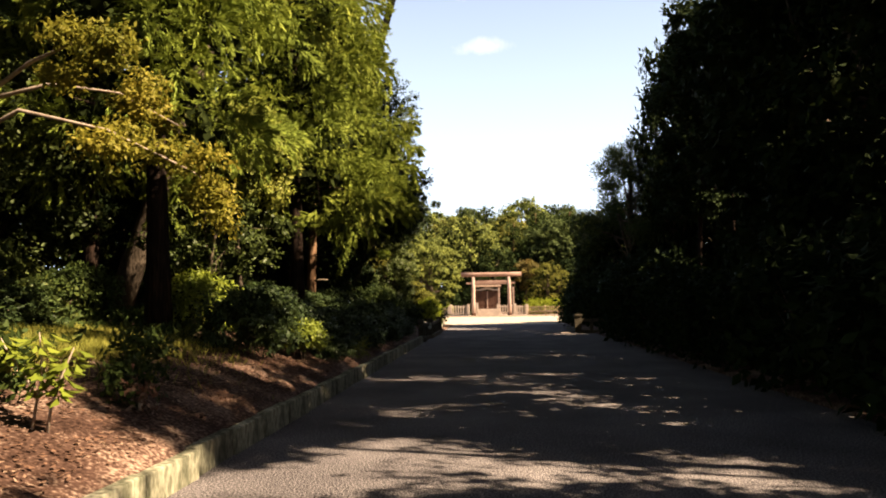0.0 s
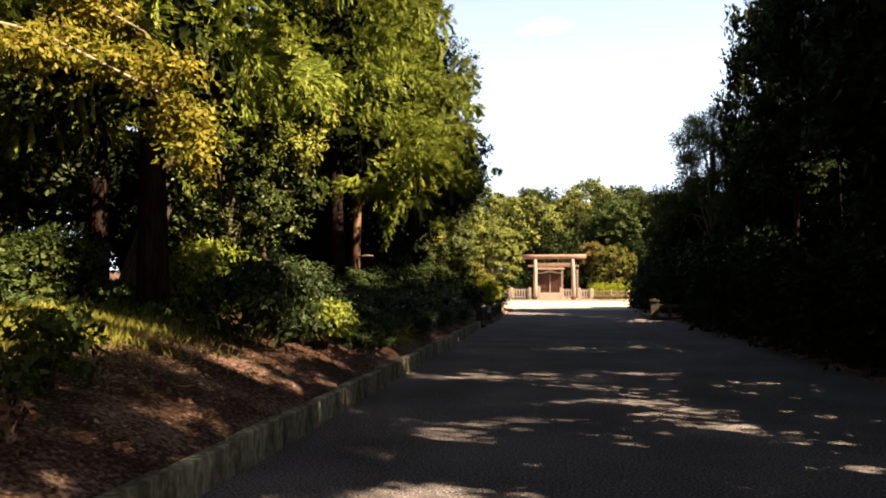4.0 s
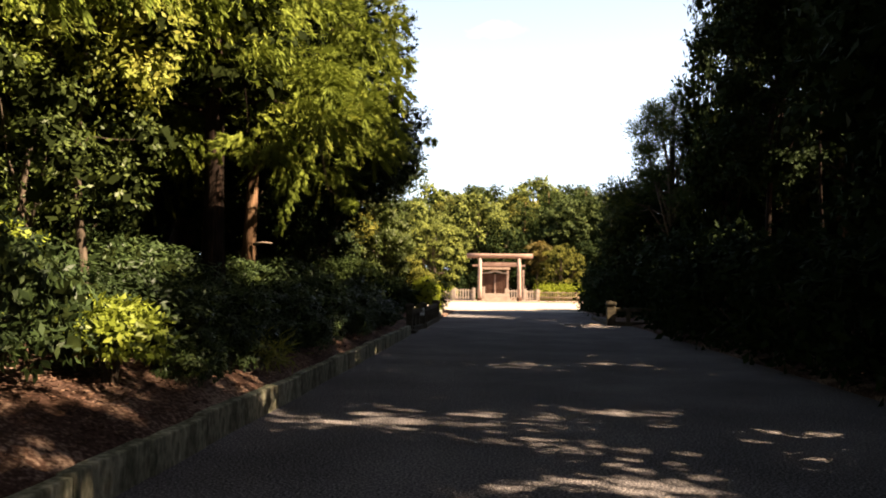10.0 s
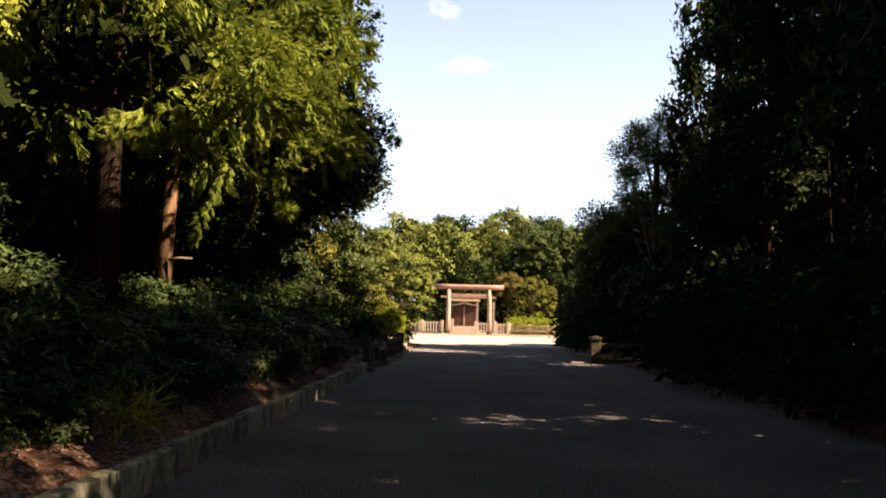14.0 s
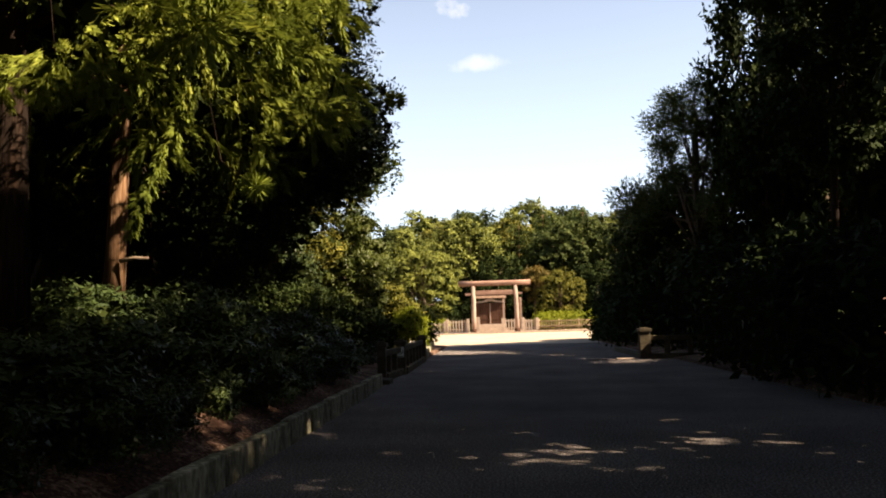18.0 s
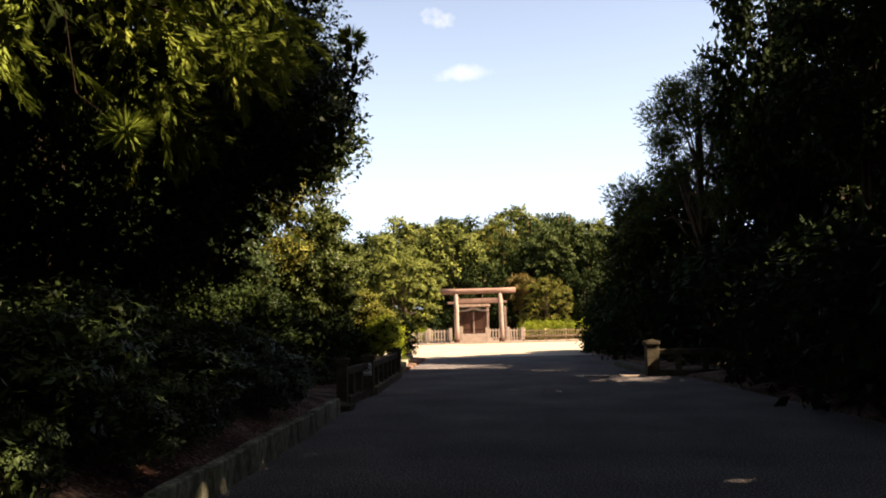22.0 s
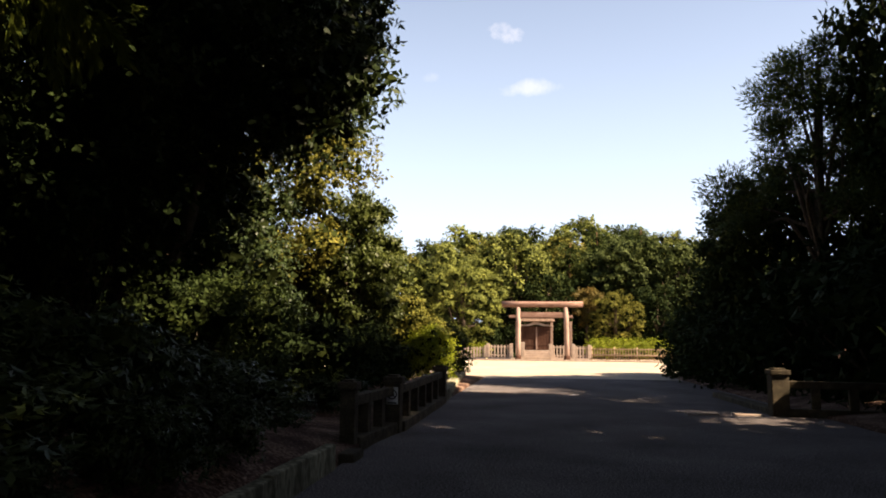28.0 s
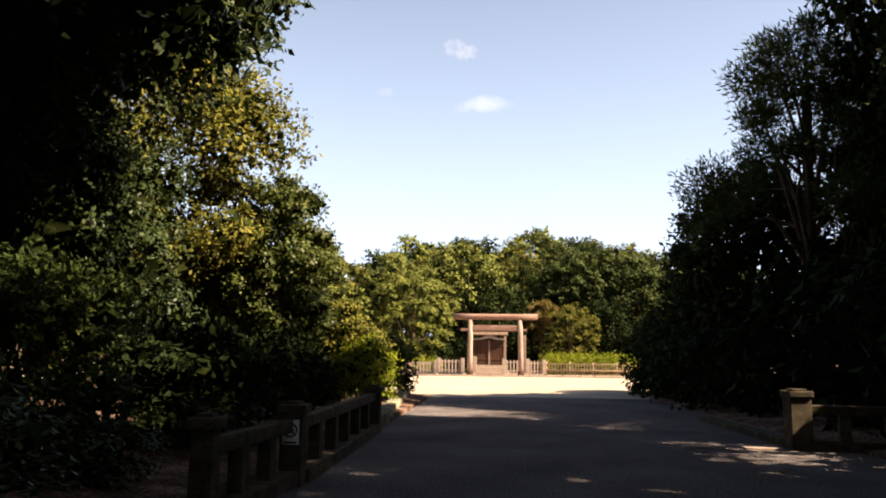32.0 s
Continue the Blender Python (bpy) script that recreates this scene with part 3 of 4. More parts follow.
pts = [(-3.5, 0, 4.86), (-1.8, 0, 4.85), (0, 0, 4.85), (1.8, 0, 4.85), (3.5, 0, 4.86)]
v, f = tube(pts, [0.26, 0.25, 0.25, 0.25, 0.26], 24)
piece("top_beam", mesh_of("top_beam", v, f, M_BEAM, True), torii, "long round top beam")
bm = bmesh.new()
box(bm, (-2.1, -0.13, 3.72), (2.1, 0.13, 4.16), 0.04)
part("tie_beam", bm, M_BEAM, torii, "squared lower tie beam")

inner = thing("inner_gate", -0.53, 6.0, FORE_Z + 0.04, 0, "dark wooden double-door gate behind the torii", "gate")
for x, top in ((-1.6, 3.85), (1.42, 3.85), (3.2, 3.5)):
    bm = bmesh.new()
    box(bm, (x - 0.12, -0.12, 0), (x + 0.12, 0.12, top), 0.02)
    part("gate_post", bm, M_TORII, inner)
bm = bmesh.new()
box(bm, (-2.6, -0.15, 3.83), (3.4, 0.15, 4.08), 0.03)
part("gate_lintel", bm, M_BEAM, inner)
# a low gable board with a raised middle over the doors
bm = bmesh.new()
rings = []
for k in range(19):
    a = -1.5 + k * 3.0 / 18
    rise = 0.3 * math.exp(-(a / 0.55) ** 2)
    rings.append([bm.verts.new((a, yy, zz)) for yy, zz in ((-0.32, 3.04 + 0.5 * rise), (-0.32, 3.2 + rise), (0.2, 3.2 + rise), (0.2, 3.04 + 0.5 * rise))])
for r0, r1 in zip(rings, rings[1:]):
    for k in range(4):
        bm.faces.new((r0[k], r0[(k + 1) % 4], r1[(k + 1) % 4], r1[k]))
bm.faces.new(rings[0])
bm.faces.new(rings[-1])
bmesh.ops.recalc_face_normals(bm, faces=bm.faces[:])
part("gable_board", bm, M_PALE, inner, "pale curved board over the doors")
bm = bmesh.new()
for sgn in (-1, 1):
    box(bm, (-1.75, -0.02, -0.035), (1.75, 0.6, 0.045), 0.01, Matrix.Translation((-0.05, 0, 3.78)) @ Matrix.Rotation(math.pi if sgn > 0 else 0, 4, "Z") @ Matrix.Rotation(radians(-30), 4, "X"))
part("gate_roof", bm, M_ROOF, inner, "small dark bark-covered gable roof")
for x0, x1 in ((-1.42, -0.03), (0.03, 1.28)):
    door = bmesh.new()
    box(door, (x0, -0.05, 0.82), (x1, 0.03, 3.02), 0.01)
    d = part("door_leaf", door, M_DOOR, inner)
    w = (x1 - x0) / 6
    for k in range(6):
        bm = bmesh.new()
        box(bm, (x0 + k * w + 0.015, -0.085, 0.87), (x0 + (k + 1) * w - 0.015, -0.045, 2.96), 0.008)
        part("door_board", bm, M_DOOR, d)
    for zz in (1.25, 2.45):
        bm = bmesh.new()
        box(bm, (x0 + 0.02, -0.12, zz), (x1 - 0.02, -0.08, zz + 0.13), 0.01)
        part("door_rail", bm, M_DOOR, d)
bm = bmesh.new()
box(bm, (-0.07, -0.15, 0.84), (0.07, -0.05, 3.0), 0.012)
part("door_stile", bm, M_TORII, inner, "lighter middle stile between the doors")
for k in range(4):
    bm = bmesh.new()
    box(bm, (-1.75 - 0.06 * (3 - k), -1.6 + 0.35 * k, 0.2 * k - 0.02), (1.6 + 0.06 * (3 - k), 0.4, 0.2 * k + 0.195), 0.02)
    part("door_step", bm, M_PALE, inner, "pale stone step")


def stone_fence(x0, x1, y, height, label):
    """A stone picket fence: square pickets between a sill and two rails."""
    fence = thing("stone_fence", (x0 + x1) / 2, y, FORE_Z, 0, label, "fence", "stone fences by the torii")
    w = (x1 - x0) / 2
    bm = bmesh.new()
    box(bm, (-w, -0.2, 0), (w, 0.2, 0.2), 0.02)
    part("sill", bm, M_PALE, fence)
    for zz in (0.36, height - 0.22):
        bm = bmesh.new()
        box(bm, (-w, -0.05, zz), (w, 0.05, zz + 0.1), 0.01)
        part("rail", bm, M_PALE, fence)
    k = max(2, int(2 * w / 0.26))
    me = None
    for i in range(k + 1):
        x = -w + 2 * w * i / k
        big = i in (0, k)
        if big or me is None:
            bm = bmesh.new()
            s = 0.15 if big else 0.065
            box(bm, (-s, -s, 0.2), (s, s, height + (0.14 if big else 0)), 0.02)
            m2 = bpy.data.meshes.new("picket")
            bm.to_mesh(m2)
            bm.free()
            m2.materials.append(M_PALE)
            if not big:
                me = m2
        piece("post" if big else "picket", m2 if big else me, fence, "", Matrix.Translation((x, 0, 0)))
    return fence


stone_fence(-7.4, -5.0, 1.6, 1.12, "pale stone picket fence with square end posts")
stone_fence(-4.8, -2.75, 1.6, 1.3, "pale stone picket fence beside a torii pillar")
stone_fence(-2.0, -1.75, 3.6, 1.45, "short pale stone fence by the gate step")
stone_fence(0.75, 2.75, 3.0, 1.3, "pale stone picket fence before the inner gate")
stone_fence(2.75, 4.1, 1.6, 1.25, "pale stone picket fence beside the far pillar")


def rail_fence(x0, x1, y, height, label):
    fence = thing("rail_fence", x0, y, FORE_Z, 0, label, "fence")
    L = x1 - x0
    for zz, thick in ((0.16, 0.03), (0.5, 0.065), (1.02, 0.035)):
        v, f = tube([(0, -0.06, zz), (L / 2, -0.06, zz + 0.01), (L, -0.06, zz)], [thick] * 3, 8)
        piece("rail", mesh_of("rail", v, f, M_BAMBOO, True), fence)
    v, f = tube([(0, 0, 0), (0, 0, height)], [0.035, 0.03], 6)
    me = mesh_of("picket", v, f, M_BAMBOO, True)
    v, f = tube([(0, 0, 0), (0, 0, height + 0.08)], [0.07, 0.065], 8)
    me2 = mesh_of("post", v, f, M_BAMBOO, True)
    k = int(L / 0.24)
    for i in range(k + 1):
        big = i % 8 == 0
        piece("post" if big else "picket", me2 if big else me, fence, "", Matrix.Translation((L * i / k, 0, -0.02 - 0.05 * ((i * 7) % 5) / 5)))
    return fence


rail_fence(4.3, 22, 1.6, 1.16, "brown wooden rail fence in front of a clipped hedge")
rail_fence(-16, -7.6, 1.6, 1.16, "brown wooden rail fence behind shrubs")
bm = bmesh.new()
for i in range(24):
    box(bm, (-16 + i * 1.6, -0.15, -0.05), (-16 + i * 1.6 + 1.58, 0.15, 0.13), 0.02)
step = part("edging_stones", bm, M_PALE, None)
step.matrix_basis = pose(-3, -1.6, FORE_Z)
tagged(step, "long low pale stone edging across the forecourt", "edging", kind="structure")


def hedge(x0, x1, y0, y1, height, z, n, size, leaf, label, seed=4, name="hedge"):
    """A clipped hedge: leaves thick on a soft box over a row of stems."""
    rng = np.random.default_rng(seed)
    h = thing(name, (x0 + x1) / 2, (y0 + y1) / 2, z, 0, label, "hedge")
    cs, rs = [], []
    k = int((x1 - x0) / 0.7)
    for i in range(k + 1):
        cs.append((-(x1 - x0) / 2 + (x1 - x0) * i / k, 0, height * 0.52))
        rs.append((0.7, (y1 - y0) / 2, height * (0.48 + 0.05 * rng.random())))
    p, a, fl, L = clump_leaves(rng, cs, rs, n, size, 0.0, 0.4)
    piece("foliage", leaf_mesh("foliage", p, a, fl, L, L * 0.55, leaf), h)
    for i in range(0, k, 3):
        v, f = tube([(cs[i][0], 0, -0.05), (cs[i][0] + 0.05, 0, height * 0.7)], [0.04, 0.015], 6)
        piece("stem", mesh_of("stem", v, f, M_BARK2, True), h)
    return h


hedge(4.4, 13.5, 2.6, 4.6, 2.0, FORE_Z, 26000, 0.085, L_HEDGE, "bright yellow-green clipped hedge in full sun")
hedge(-9.5, -5.2, 2.4, 3.8, 1.5, FORE_Z, 9000, 0.085, L_HEDGE, "low yellow-green hedge behind the stone fence", 5)

# ---- kerbs ----
kerb = thing("kerb", ROAD_L + kerb_shift(-100) - 0.055, -100, 0, math.degrees(math.atan(0.006)), "mossy pale stone kerb along the avenue", "kerb", kind="structure")
bm = bmesh.new()
box(bm, (-0.065, 0.006, -0.12), (0.055, 0.994, 0.27), 0.014)
bmesh.ops.subdivide_edges(bm, edges=[e for e in bm.edges if abs(e.verts[0].co.y - e.verts[1].co.y) > 0.5], cuts=2)
for vv in bm.verts:
    vv.co += Vector((noise.noise(vv.co * 4), noise.noise(vv.co * 5 + Vector((3, 0, 0))), noise.noise(vv.co * 4 + Vector((0, 7, 0))))) * 0.008
kerb_me = bpy.data.meshes.new("kerb_stone")
bm.to_mesh(kerb_me)
bm.free()
kerb_me.materials.append(M_KERB)
for i in range(43):
    piece("kerb_stone", kerb_me, kerb, "", pose(0.012 * ((i * 37) % 7 - 3) / 3, i, 0.006 * ((i * 53) % 5 - 2), 0, 0, 0.35 * ((i * 29) % 5 - 2)))


def parapet_post(parent, x, y, h, w, label=""):
    bm = bmesh.new()
    s = w / 2
    box(bm, (x - s, y - s, -0.05), (x + s, y + s, h - 0.13), 0.015)
    box(bm, (x - s - 0.03, y - s - 0.03, h - 0.13), (x + s + 0.03, y + s + 0.03, h - 0.03), 0.02)
    box(bm, (x - s * 0.7, y - s * 0.7, h - 0.03), (x + s * 0.7, y + s * 0.7, h), 0.012)
    return part("post", bm, M_GRANITE, parent, label)


def parapet_rail(parent, a, b, z, count):
    a, b = Vector((*a, 0)), Vector((*b, 0))
    L = (b - a).length
    ang = math.atan2(b.y - a.y, b.x - a.x)
    m = Matrix.Translation(a) @ Matrix.Rotation(ang, 4, "Z")
    bm = bmesh.new()
    box(bm, (0.1, -0.065, z - 0.14), (L - 0.1, 0.065, z), 0.02, m)
    part("top_rail", bm, M_GRANITE, parent)
    bm = bmesh.new()
    box(bm, (0.1, -0.13, -0.05), (L - 0.1, 0.13, 0.16), 0.02, m)
    part("plinth", bm, M_GRANITE, parent)
    for i in range(count):
        f = L * (i + 1) / (count + 1)
        bm = bmesh.new()
        box(bm, (f - 0.08, -0.07, 0.155), (f + 0.08, 0.07, z - 0.135), 0.012, m)
        part("baluster", bm, M_GRANITE, parent)


left_par = thing("stone_parapet", 0, 0, 0, 0, "dark weathered stone parapet with posts beside the avenue", "parapet", "stone parapets")
parapet_post(left_par, -2.5, -55.7, 0.88, 0.19)
parapet_rail(left_par, (-2.5, -55.7), (-2.36, -53.7), 0.68, 2)
parapet_post(left_par, -2.33, -53.7, 0.86, 0.24)
parapet_rail(left_par, (-2.3, -53.7), (-2.35, -48.3), 0.7, 5)
parapet_post(left_par, -2.35, -48.3, 0.84, 0.26)
bm = bmesh.new()
box(bm, (-2.85, -56.6, -0.05), (-2.2, -56.1, 0.1), 0.03)
part("end_slab", bm, M_GRANITE, left_par, "low stone slab at the parapet's foot")

right_par = thing("stone_parapet", 0, 0, 0, 0, "weathered stone parapet with a sunlit post by the road", "parapet", "stone parapets")
parapet_post(right_par, 4.45, -49.6, 0.92, 0.32)
parapet_rail(right_par, (4.45, -49.6), (7.0, -50.1), 0.68, 3)
bm = bmesh.new()
box(bm, (4.35, -49.4, -0.05), (4.62, -44.4, 0.12), 0.02)
part("plinth", bm, M_GRANITE, right_par, "low dark stone edging")
for x0, x1 in ((2.7, 3.3), (3.6, 4.15)):
    bm = bmesh.new()
    box(bm, (x0, -49.75, -0.03), (x1, -49.45, 0.035), 0.012)
    part("road_slab", bm, M_PALE, right_par, "pale stone set in the road")

low = thing("low_wall", 0, 0, 0, 0, "low stone wall edging the forecourt approach", "wall")
for i in range(11):
    y0 = -48.1 + i * 1.02
    bm = bmesh.new()
    box(bm, (-2.55, y0, -0.05), (-2.28, y0 + 1.0, 0.24), 0.02, Matrix.Translation((-0.068 * i, 0, 0)))
    part("stone", bm, M_KERB, low)
bm = bmesh.new()
box(bm, (-3.38, -36.85, -0.05), (-2.96, -36.4, 0.34), 0.03)
part("end_block", bm, M_PALE, low, "pale end block in the sun")

# sign on the middle post, facing along the avenue
sign = thing("prohibition_sign", -2.33, -53.825, 0.0, 0, "small white sign with a black ring on a stone post", "sign")
bm = bmesh.new()
box(bm, (-0.088, -0.012, 0.425), (0.088, 0.0, 0.675), 0.004)
part("plate", bm, M_SIGN, sign)
ring_v, ring_f = [], []
for k in range(32):
    a = 2 * math.pi * k / 32
    for r, yy in ((0.075, -0.0165), (0.058, -0.0165), (0.058, -0.012), (0.075, -0.012)):
        ring_v.append((math.cos(a) * r, yy, 0.57 + math.sin(a) * r))
for k in range(32):
    for j in range(4):
        a, b = k * 4 + j, k * 4 + (j + 1) % 4
        c, d = ((k + 1) % 32) * 4 + (j + 1) % 4, ((k + 1) % 32) * 4 + j
        ring_f.append((a, b, c, d))
piece("ring", mesh_of("ring", ring_v, ring_f, M_INK), sign)
bm = bmesh.new()
box(bm, (-0.065, -0.0155, -0.007), (0.065, -0.012, 0.007), 0, Matrix.Translation((0, 0, 0.57)) @ Matrix.Rotation(radians(45), 4, "Y"))
part("slash", bm, M_INK, sign)
bm = bmesh.new()
bmesh.ops.create_circle(bm, cap_ends=True, segments=12, radius=0.03, matrix=Matrix.Translation((0, -0.0148, 0.568)) @ Matrix.Rotation(radians(90), 4, "X") @ Matrix.Diagonal((1.2, 0.8, 1, 1)))
part("pictogram", bm, M_INK, sign)
bm = bmesh.new()
box(bm, (-0.07, -0.0155, 0.435), (0.07, -0.012, 0.455), 0)
part("text_bar", bm, M_INK, sign)

# ---- trees: left bank ----
def gz(x, y):
    return ground_z(x, y) - 0.05


cedar(-5.95, -72.0, gz(-5.95, -72.0), 17, 3.6, 4.2, 140000, None, 11, "large cedar with green crown and bare trunk coloured as in shade", "tall cedars", 0.21, 0.14, skip=0.05, spray=1.25, bark=M_BARK_SHADED)
red_cedar = cedar(-5.45, -61.8, gz(-5.45, -61.8), 20, 4.15, 4.0, 260000, None, 13, "tall green cedar with hanging sprays and reddish trunk", "tall cedars", 0.14, 0.15, taper=1.6, skip=0.02, spray=1.4)
v, f = tube([(0.12, -0.05, 1.32), (0.35, -0.08, 1.36), (0.56, -0.1, 1.35)], [0.035, 0.026, 0.018], 7)
piece("branch_stub", mesh_of("branch_stub", v, f, M_TWIG, True), red_cedar, "pale broken branch stub")
sprig_tree = cedar(-5.3, -64.6, gz(-5.3, -64.6), 20, 3.0, 4.5, 95000, None, 14, "tall green cedar with a thick trunk coloured as in shade", "tall cedars", 0.2, 0.15, skip=0.05, spray=1.25, bark=M_BARK_SHADED)
# a bare bough that ends in one fan of needles over the kerb, and a hanging twig of the next cedar
for line, size, n in ((((1.4, 1.7, 5.0), (1.75, 1.4, 3.6), (2.05, 1.2, 2.4), (2.5, 1.15, 2.05)), 0.19, 260), (((2.2, 2.8, 5.2), (2.9, 3.3, 4.9), (3.5, 3.9, 4.2), (3.85, 4.1, 3.95)), 0.17, 160)):
    v, f = tube(line, [0.005, 0.004, 0.004, 0.003], 6)
    piece("bough", mesh_of("bough", v, f, M_BARK_SHADED, True), sprig_tree)
    q = unit(np.random.default_rng(9), n)
    q[:, 2] *= 0.6
    piece("needle_fan", leaf_mesh("needle_fan", np.array(line[3]) + q * 0.05, q, np.cross(q, unit(np.random.default_rng(8), n)), size, 0.03, L_CEDAR, 0.03), sprig_tree)
rng = np.random.default_rng(16)
v, f = tube([(0.3, -0.2, 5.6), (0.75, -0.4, 4.6), (0.88, -0.48, 3.8), (0.95, -0.5, 3.2)], [0.009, 0.008, 0.006, 0.004], 6)
piece("hanging_twig", mesh_of("hanging_twig", v, f, M_BARK_SHADED, True), sprig_tree)
base_p = [(0.85, -0.5, 3.25), (1.0, -0.5, 3.25), (0.95, -0.45, 3.2)] + [(1.85 - 0.15 * q, 1.0 - 0.08 * q, 3.4 - 0.42 * q) for q in range(4)]
axis_p = [(-0.8, 0.05, -0.5), (0.85, -0.1, -0.45), (0.15, -0.6, -0.7)] + [(-0.35, -0.2, -0.9)] * 4
p, a, fl, L = plume_leaves(rng, base_p, axis_p, [0.7, 0.75, 0.6] + [0.6] * 4, [0.34, 0.36, 0.3] + [0.1] * 4, 8500, 0.1)
piece("hanging_spray", leaf_mesh("hanging_spray", p, a, fl, L, L * 0.15, L_CEDAR, 0.05), sprig_tree, "bright drooping spray of needles")
cedar(-9.6, -68.0, gz(-9.6, -68.0), 18, 4.0, 4.6, 20000, None, 15, "tall green cedar deeper in the wood", "tall cedars", 0.2, 0.26, bark=M_BARK_SHADED, gap=1.6, spray=1.5, slim=0.24, thick=1.8)
broadleaf(-6.1, -53.2, gz(-6.1, -53.2), 13.0, 3.7, 3.5, 46000, 0.12, L_SHRUB, None, 21, 52, "dark broadleaf tree leaning over the avenue", lean=(0.0, 0.0), trunk_r=0.2, dense=0.9)
broadleaf(-5.9, -55.1, gz(-5.9, -55.1), 7.4, 2.3, 3.3, 26000, 0.11, L_SHRUB, None, 29, 36, "dark evergreen with a bough over the kerb", lean=(1.5, 0.0), trunk_r=0.13, dense=0.9)
broadleaf(-6.9, -57.8, gz(-6.9, -57.8), 6.2, 2.9, 0.8, 36000, 0.1, L_SHADED, None, 22, 40, "dense dark evergreen tree by the parapet", trunk_r=0.16)
broadleaf(-8.7, -46.5, gz(-8.7, -46.5), 9.6, 3.6, 2.0, 66000, 0.12, L_OLIVE, None, 23, 60, "olive-yellow broadleaf tree in late sun", lump=0.22, per=14, twig=1.9, dense=0.75, fill=0.5, trunk_r=0.18)
broadleaf(-7.6, -50.0, gz(-7.6, -50.0), 5.6, 2.4, 0.4, 30000, 0.09, L_SHRUB, None, 24, 34, "leafy evergreen tree behind the parapet", trunk_r=0.12)
broadleaf(-5.45, -44.0, gz(-5.45, -44.0), 5.7, 1.5, 0.1, 26000, 0.11, L_LIT, None, 25, 90, "small dense egg-shaped evergreen", "", lump=0.2, core=0.8, trunk_r=0.08)
broadleaf(-6.9, -42.6, gz(-6.9, -42.6), 4.6, 1.9, 0.0, 16000, 0.13, L_BROAD, None, 27, 50, "dense leafy evergreen beside the egg-shaped tree", lump=0.2, core=0.75, trunk_r=0.08)
broadleaf(-9.8, -42.0, gz(-9.8, -42.0), 5.4, 2.6, 0.0, 10000, 0.18, L_BROAD, None, 28, 50, "spreading dense evergreen at the wood's edge", lump=0.2, core=0.75, trunk_r=0.1)
broadleaf(-4.6, -42.4, gz(-4.6, -42.4), 2.7, 1.5, 0.0, 14000, 0.11, L_OLIVE, None, 26, 60, "light green bushy evergreen by the forecourt", lump=0.2, core=0.75, trunk_r=0.06)
far_left = broadleaf(-12.0, -60, gz(-12, -60), 13, 4.4, 0.4, 4500, 0.42, L_SHADED, None, 31, 40, "dark evergreen tree deep in the wood", "woodland trees")
# copies south of y = -85 are out of view, added to cut skylight
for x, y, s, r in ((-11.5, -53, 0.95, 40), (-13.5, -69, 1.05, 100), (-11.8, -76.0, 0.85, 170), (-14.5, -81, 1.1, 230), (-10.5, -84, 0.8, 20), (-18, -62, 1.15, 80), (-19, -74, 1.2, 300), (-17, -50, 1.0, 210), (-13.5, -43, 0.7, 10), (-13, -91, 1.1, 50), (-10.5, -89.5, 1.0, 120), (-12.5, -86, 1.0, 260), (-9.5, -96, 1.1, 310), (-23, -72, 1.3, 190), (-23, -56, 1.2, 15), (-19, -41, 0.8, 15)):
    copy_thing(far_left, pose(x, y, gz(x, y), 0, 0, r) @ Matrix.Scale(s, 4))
under = broadleaf(-9.0, -76.2, gz(-9, -76.2), 5.6, 2.2, 0.3, 8000, 0.13, L_SHADED, None, 33, 34, "small leafy understorey tree in dappled shade", "understorey trees", trunk_r=0.07)
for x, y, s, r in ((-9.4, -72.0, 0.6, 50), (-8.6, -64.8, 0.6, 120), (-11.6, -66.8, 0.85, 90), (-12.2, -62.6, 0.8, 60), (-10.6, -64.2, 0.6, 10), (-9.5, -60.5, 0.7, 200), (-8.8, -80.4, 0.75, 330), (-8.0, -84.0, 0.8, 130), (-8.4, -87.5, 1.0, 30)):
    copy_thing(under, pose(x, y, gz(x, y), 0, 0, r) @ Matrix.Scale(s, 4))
mottled = broadleaf(-8.4, -73.2, gz(-8.4, -73.2), 4.8, 2.0, 0.5, 9000, 0.1, L_LIT, M_BARK_SHADED, 37, 30, "small understorey tree whose leaves catch the sun", "understorey trees", trunk_r=0.06, lump=0.22, per=7, twig=1.5)
copy_thing(mottled, pose(-10.8, -74.6, gz(-10.8, -74.6), 0, 0, 140) @ Matrix.Scale(1.1, 4))
copy_thing(under, pose(-7.3, -65.6, gz(-7.3, -65.6), 0, 0, 240) @ Matrix.Scale(0.5, 4))
broadleaf(-5.9, -69.0, gz(-5.9, -69.0), 3.3, 1.6, 0.9, 4800, 0.08, L_LIT, None, 34, 22, "small leafy tree whose outer leaves catch the sun", trunk_r=0.06, lump=0.22, core=0.5, per=7, twig=1.5)
broadleaf(-5.4, -68.6, gz(-5.4, -68.6), 5.4, 1.35, 2.7, 9000, 0.105, L_GOLD, None, 35, 24, "slender tree with a yellow-green crown in the sun", trunk_r=0.06, lump=0.24, core=0.4, per=7, twig=1.5)
copy_thing(under, pose(-6.6, -54.9, gz(-6.6, -54.9), 0, 0, 15) @ Matrix.Scale(0.95, 4))
copy_thing(under, pose(-8.4, -52.2, gz(-8.4, -52.2), 0, 0, 75) @ Matrix.Scale(0.95, 4))

broadleaf(-11.0, -46.4, gz(-11.0, -46.4), 6.4, 2.3, 1.4, 9000, 0.14, L_LIT, None, 36, 34, "leafy tree in sun at the wood's edge", trunk_r=0.09, lump=0.22, per=7, twig=1.5)

